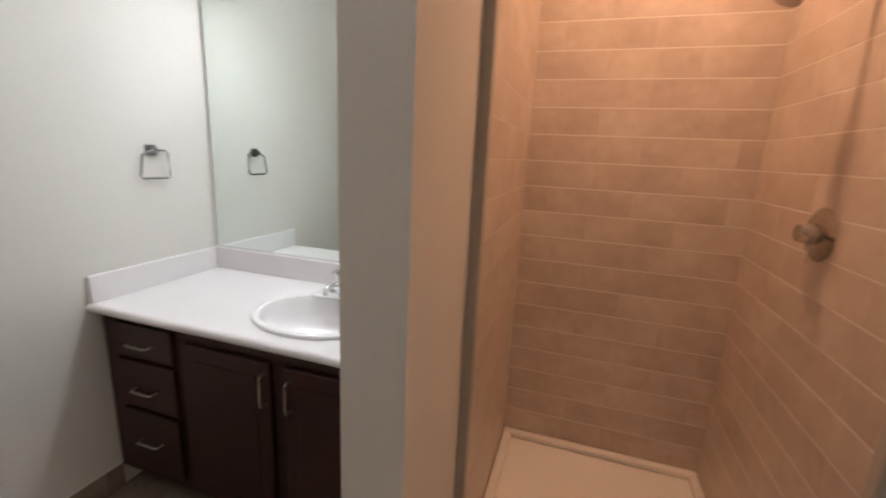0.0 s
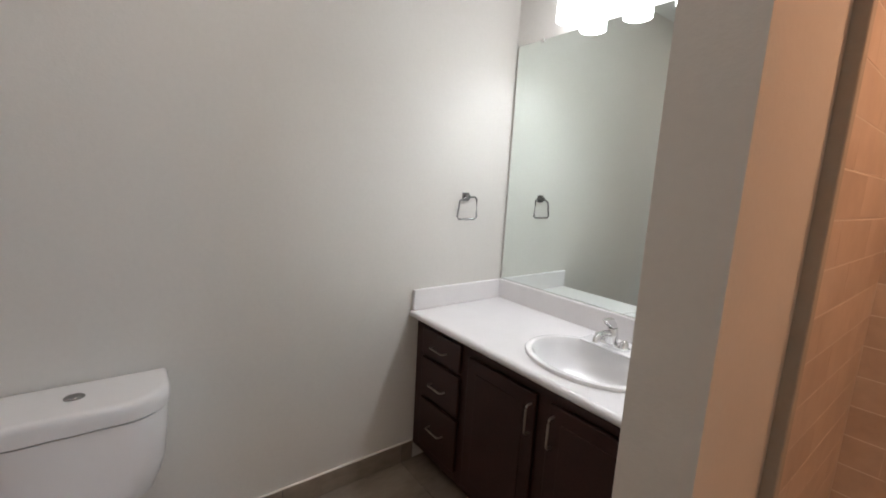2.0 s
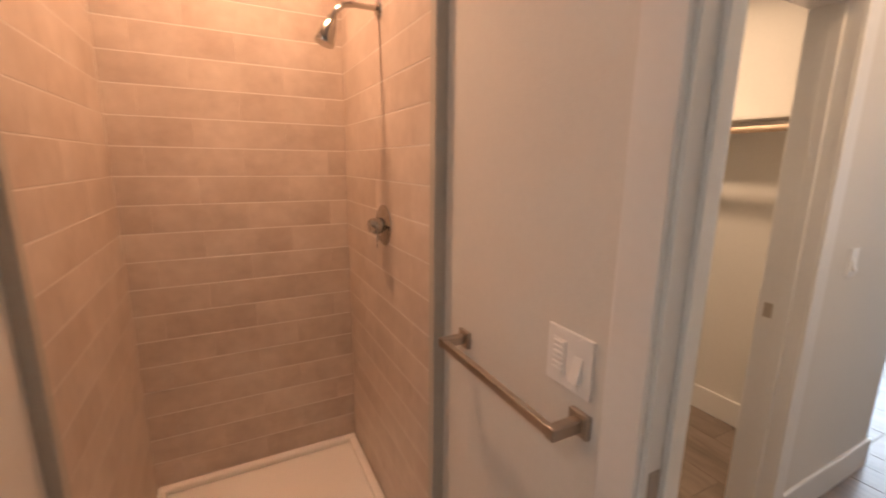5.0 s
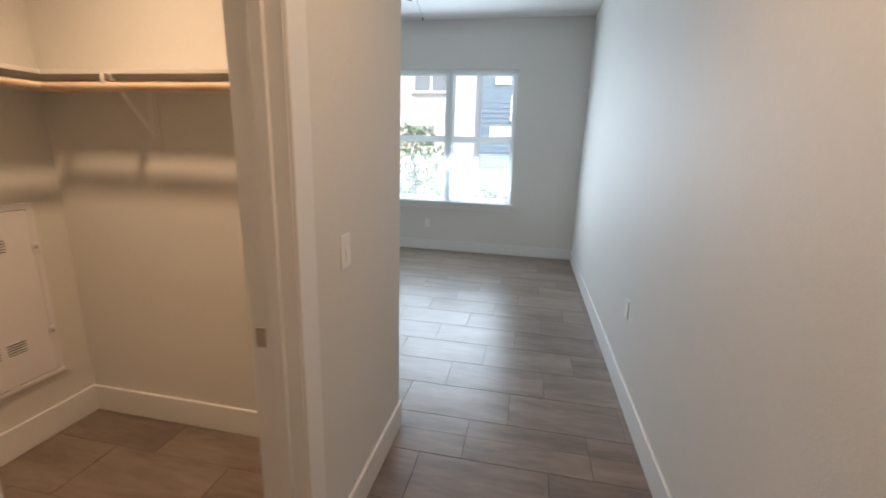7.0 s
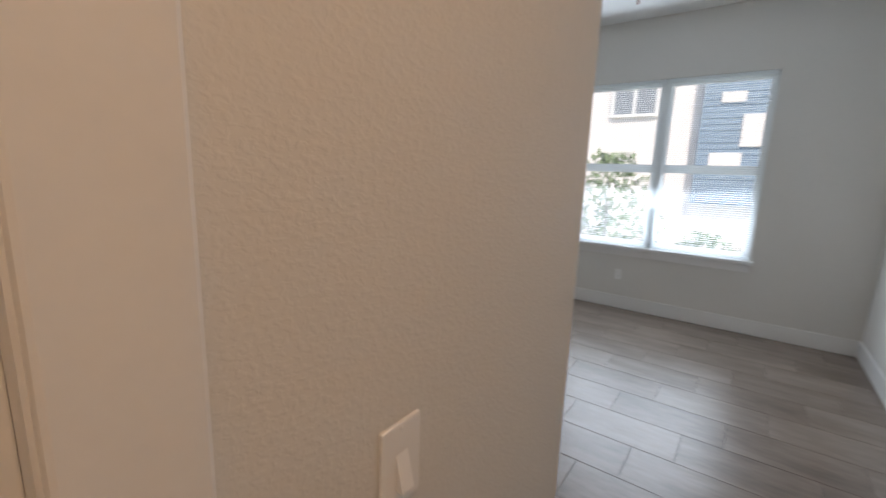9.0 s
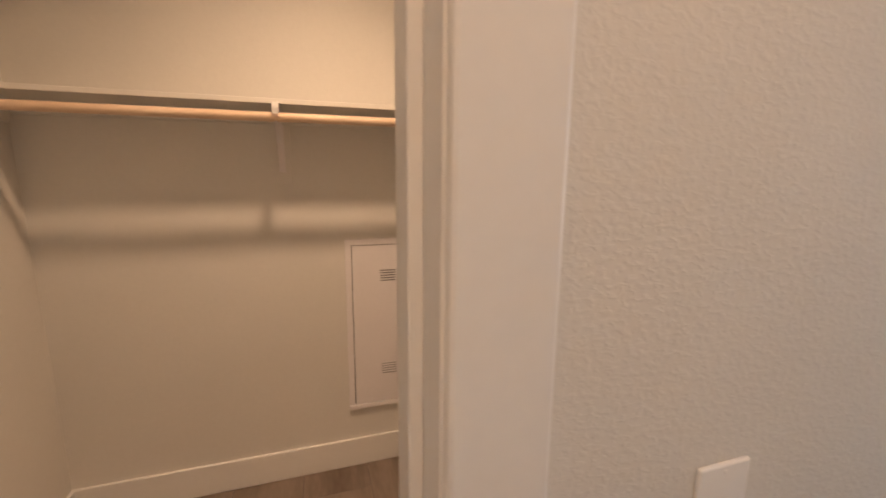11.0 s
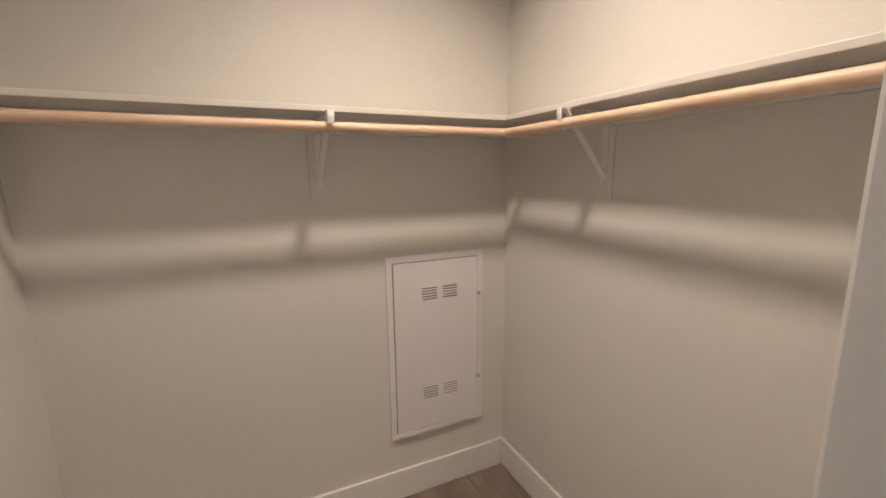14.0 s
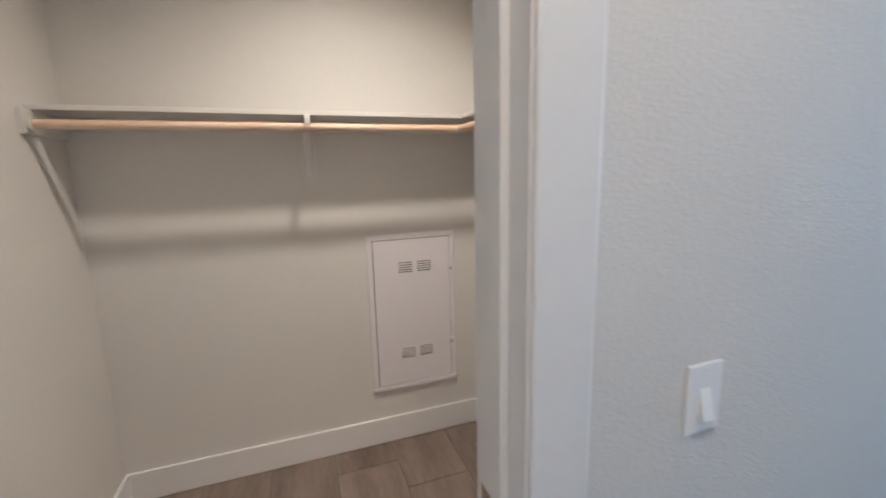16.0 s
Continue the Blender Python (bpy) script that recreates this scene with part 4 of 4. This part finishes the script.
def facade_window(y, z, w, h):
    wdw = part("window", boxes((HX - 0.06, HX, y - w / 2, y - w / 2 + 0.08, z, z + h), (HX - 0.06, HX, y + w / 2 - 0.08, y + w / 2, z, z + h), (HX - 0.06, HX, y - w / 2 + 0.08, y + w / 2 - 0.08, z + h - 0.08, z + h),
                               (HX - 0.09, HX, y - w / 2 + 0.08, y + w / 2 - 0.08, z, z + 0.08), (HX - 0.05, HX, y - 0.04, y + 0.04, z + 0.08, z + h - 0.08)), M_VINYL, bld)
    part("pane", box(HX - 0.02, HX - 0.004, y - w / 2 + 0.08, y + w / 2 - 0.08, z + 0.08, z + h - 0.08), M_DGLASS, wdw)


for y, z in ((3.45, 3.2), (6.8, 3.2), (6.8, 0.6), (10.2, 3.2), (10.2, 0.6), (-2.6, 3.2), (-2.6, 0.6), (-6, 3.2)):
    facade_window(y, z, 1.25, 1.5)
bay = part("entry_bay", box(HX - 0.25, HX, 0.30, 1.75, 0.9, 4.6, 0.01), M_BLUE, bld, "slate blue lap siding bay")
for k in range(24):
    z = 0.95 + 0.15 * k
    part("lap_board", box(HX - 0.275, HX - 0.25, 0.30, 1.75, z, z + 0.135), M_BLUE, bay)
for y0, y1, z0, z1 in ((0.86, 1.36, 3.42, 3.66), (0.30, 0.86, 2.35, 3.12), (0.78, 1.46, 1.88, 2.20)):
    part("panel", box(HX - 0.31, HX - 0.276, y0, y1, z0, z1, 0.005), M_STUCCO, bay, "pale wall panel")
rng = random.Random(7)


def shrub(x, y, h, w, count, label):
    t = thing("shrub", (x, y, -0.12), label, "shrub")
    bm = bmesh.new()
    for k in range(6):
        a = rng.uniform(0, 6.28)
        add_rod(bm, (0.03 * math.cos(a), 0.03 * math.sin(a), 0), (w * 0.3 * math.cos(a), w * 0.3 * math.sin(a), h * rng.uniform(0.5, 0.85)), 0.016, 7, 0.005)
    part("stems", bm, M_BARK, t)
    bm = bmesh.new()
    for k in range(count):
        a, u = rng.uniform(0, 6.28), rng.random()
        r = w * 0.5 * math.sqrt(rng.random()) * (0.55 + 0.6 * math.sin(3 * a + 1.3 * y) ** 2) * (0.5 + 0.9 * math.sin(3.0 * min(u + 0.12, 1.0)))
        c = Vector((r * math.cos(a), r * math.sin(a), h * (0.15 + 0.85 * u)))
        q = Euler((rng.uniform(0, 6.28), rng.uniform(0, 6.28), rng.uniform(0, 6.28))).to_matrix()
        s = rng.uniform(0.04, 0.085)
        vs = [bm.verts.new(c + q @ Vector(p)) for p in ((-s, 0, 0), (0, s * 0.45, 0.01), (s, 0, 0), (0, -s * 0.45, 0.01))]
        bm.faces.new(vs)
    tagged(part("leaves", bm, M_LEAF, t, "loose green leaves"), kind="stuff")
    return t


shrub(9.6, 2.45, 2.05, 1.35, 1000, "leafy green shrub outside the window with loose top")
shrub(10.2, 3.6, 1.5, 1.3, 700, "leafy green shrub outside the window")
shrub(10.6, 1.0, 0.7, 0.9, 350, "low green shrub outside the window")


# floor tiles, closet and hall and bedroom
def tile_mesh(name, sx, sy, t, material, bevel=0.0012, end=0.0012):
    """One tile with eased top edges and ends, centred on its face."""
    bm = bmesh.new()
    lo, hi = (sx / 2, sy / 2), (sx / 2 - end, sy / 2 - bevel)
    rows = [[(-a, -b, z), (a, -b, z), (a, b, z), (-a, b, z)] for (a, b), z in ((lo, -t), (lo, -bevel), (hi, 0))]
    rings = [[bm.verts.new(p) for p in r] for r in rows]
    for u, v in zip(rings, rings[1:]):
        for k in range(4):
            bm.faces.new((u[k], u[(k + 1) % 4], v[(k + 1) % 4], v[k]))
    bm.faces.new(rings[-1])
    me = bpy.data.meshes.new(name)
    bm.normal_update()
    bm.to_mesh(me)
    bm.free()
    me.materials.append(material)
    return me


meshes = {}


def tile(name, parent, m, sx, sy, t, material, bevel=0.0012, end=0.0012):
    key = (name, round(sx, 3), round(sy, 3), material.name)
    if key not in meshes:
        meshes[key] = tile_mesh(name, sx, sy, t, material, bevel, end)
    ob = new(name, meshes[key])
    ob.parent = parent
    ob.matrix_world = m
    return ob


def lay(parent, spaces, x_start, pitch_x, y_start, pitch_y, shift, material, gap=0.0028):
    """Rows of tiles along y, each row shifted, clipped to the rectangles of the rooms."""
    for x0, x1, y0, y1 in spaces:
        k = math.floor((x0 - x_start) / pitch_x)
        while x_start + k * pitch_x < x1:
            a0, a1 = max(x0, x_start + k * pitch_x + gap / 2), min(x1, x_start + (k + 1) * pitch_x - gap / 2)
            first = y_start + k * shift
            j = math.floor((y0 - first) / pitch_y)
            while first + j * pitch_y < y1:
                b0, b1 = max(y0, first + j * pitch_y + gap / 2), min(y1, first + (j + 1) * pitch_y - gap / 2)
                if a1 - a0 > 0.01 and b1 - b0 > 0.01:
                    tile("tile", parent, pose((a0 + a1) / 2, (b0 + b1) / 2, 0.0), a1 - a0, b1 - b0, 0.003, material)
                j += 1
            k += 1


lay(floor_main, [(0.636, 2.905, -0.544, 0.72), (2.905, 6.96, -0.544, 3.60), (1.285, 1.956, 0.72, 0.865), (0.86, 2.645, 0.865, 2.412)], 3.05, 0.3145, 0.135, 0.63, -0.21, M_FLOOR)
lay(floor_bath, [(-1.783, 0.636, -1.30, 0.705), (-1.783, -0.453, 0.705, 1.69), (-0.317, 0.636, 0.705, 1.093)], -1.783, 0.61, 0.442, 0.61, 0.0, M_BATHTILE)

# bathroom tile base along the west wall
skirt = structure("baseboard", box(-1.783, -1.7765, -1.30, 1.120, 0, 0.106), M_GROUT, "grey-brown tile base along the wall", "baseboard")
part("caulk", box(-1.783, -1.7755, -1.30, 1.120, 0.106, 0.110), M_SGROUT, skirt, "white caulk line")
y = 0.442 - 0.61 * 3
while y < 1.11:
    b0, b1 = max(y + 0.0015, -1.29), min(y + 0.61 - 0.0015, 1.118)
    tile("tile", skirt, pose(-1.773, (b0 + b1) / 2, 0.054, 0, 90, 0), 0.103, b1 - b0, 0.004, M_BATHTILE)
    y += 0.61

# shower tiles on three walls
P, ZJ = 0.1162, 1.556
wn_, we_, wp_ = (bpy.data.objects[k] for k in ("wall_shower_north", "wall_bath_east", "wall_partition"))
bed = structure("trim", boxes((LX - 0.018, LX - 0.0007, 1.143, BY + 0.02, 0.0, Z1), (LX - 0.0007, RX + 0.0007, BY + 0.0007, BY + 0.02, 0.0, Z1), (RX + 0.0007, RX + 0.023, 1.111, BY + 0.02, 0.0, Z1)),
                M_SGROUT, "pale grout between the shower tiles", "grout")


def clad(parent, a0, a1, place, first, length):
    k = math.floor((0.04 - ZJ) / P)
    while ZJ + k * P < 2.45:
        z0, z1 = max(0.02, ZJ + k * P + 0.0015), ZJ + (k + 1) * P - 0.0015
        j = -3
        while True:
            u0 = first + (k % 2) * length / 2 + j * length
            u1 = u0 + length
            j += 1
            if u1 < a0:
                continue
            if u0 > a1:
                break
            v0, v1 = max(u0 + 0.0001, a0), min(u1 - 0.0001, a1)
            if v1 - v0 > 0.01 and z1 - z0 > 0.01:
                tile("tile", parent, place((v0 + v1) / 2, (z0 + z1) / 2), v1 - v0, z1 - z0, 0.004, M_SHOWER, 0.0014, 0.0003)
        k += 1


clad(wn_, LX, RX, lambda u, z: pose(u, BY, z, 90, 0, 0), -0.017, 0.36)
clad(wp_, 1.144, BY, lambda u, z: pose(LX, u, z, 90, 0, 90), 1.343, 0.36)
clad(we_, 1.113, BY, lambda u, z: pose(RX, u, z, 90, 0, -90), 1.263, 0.36)
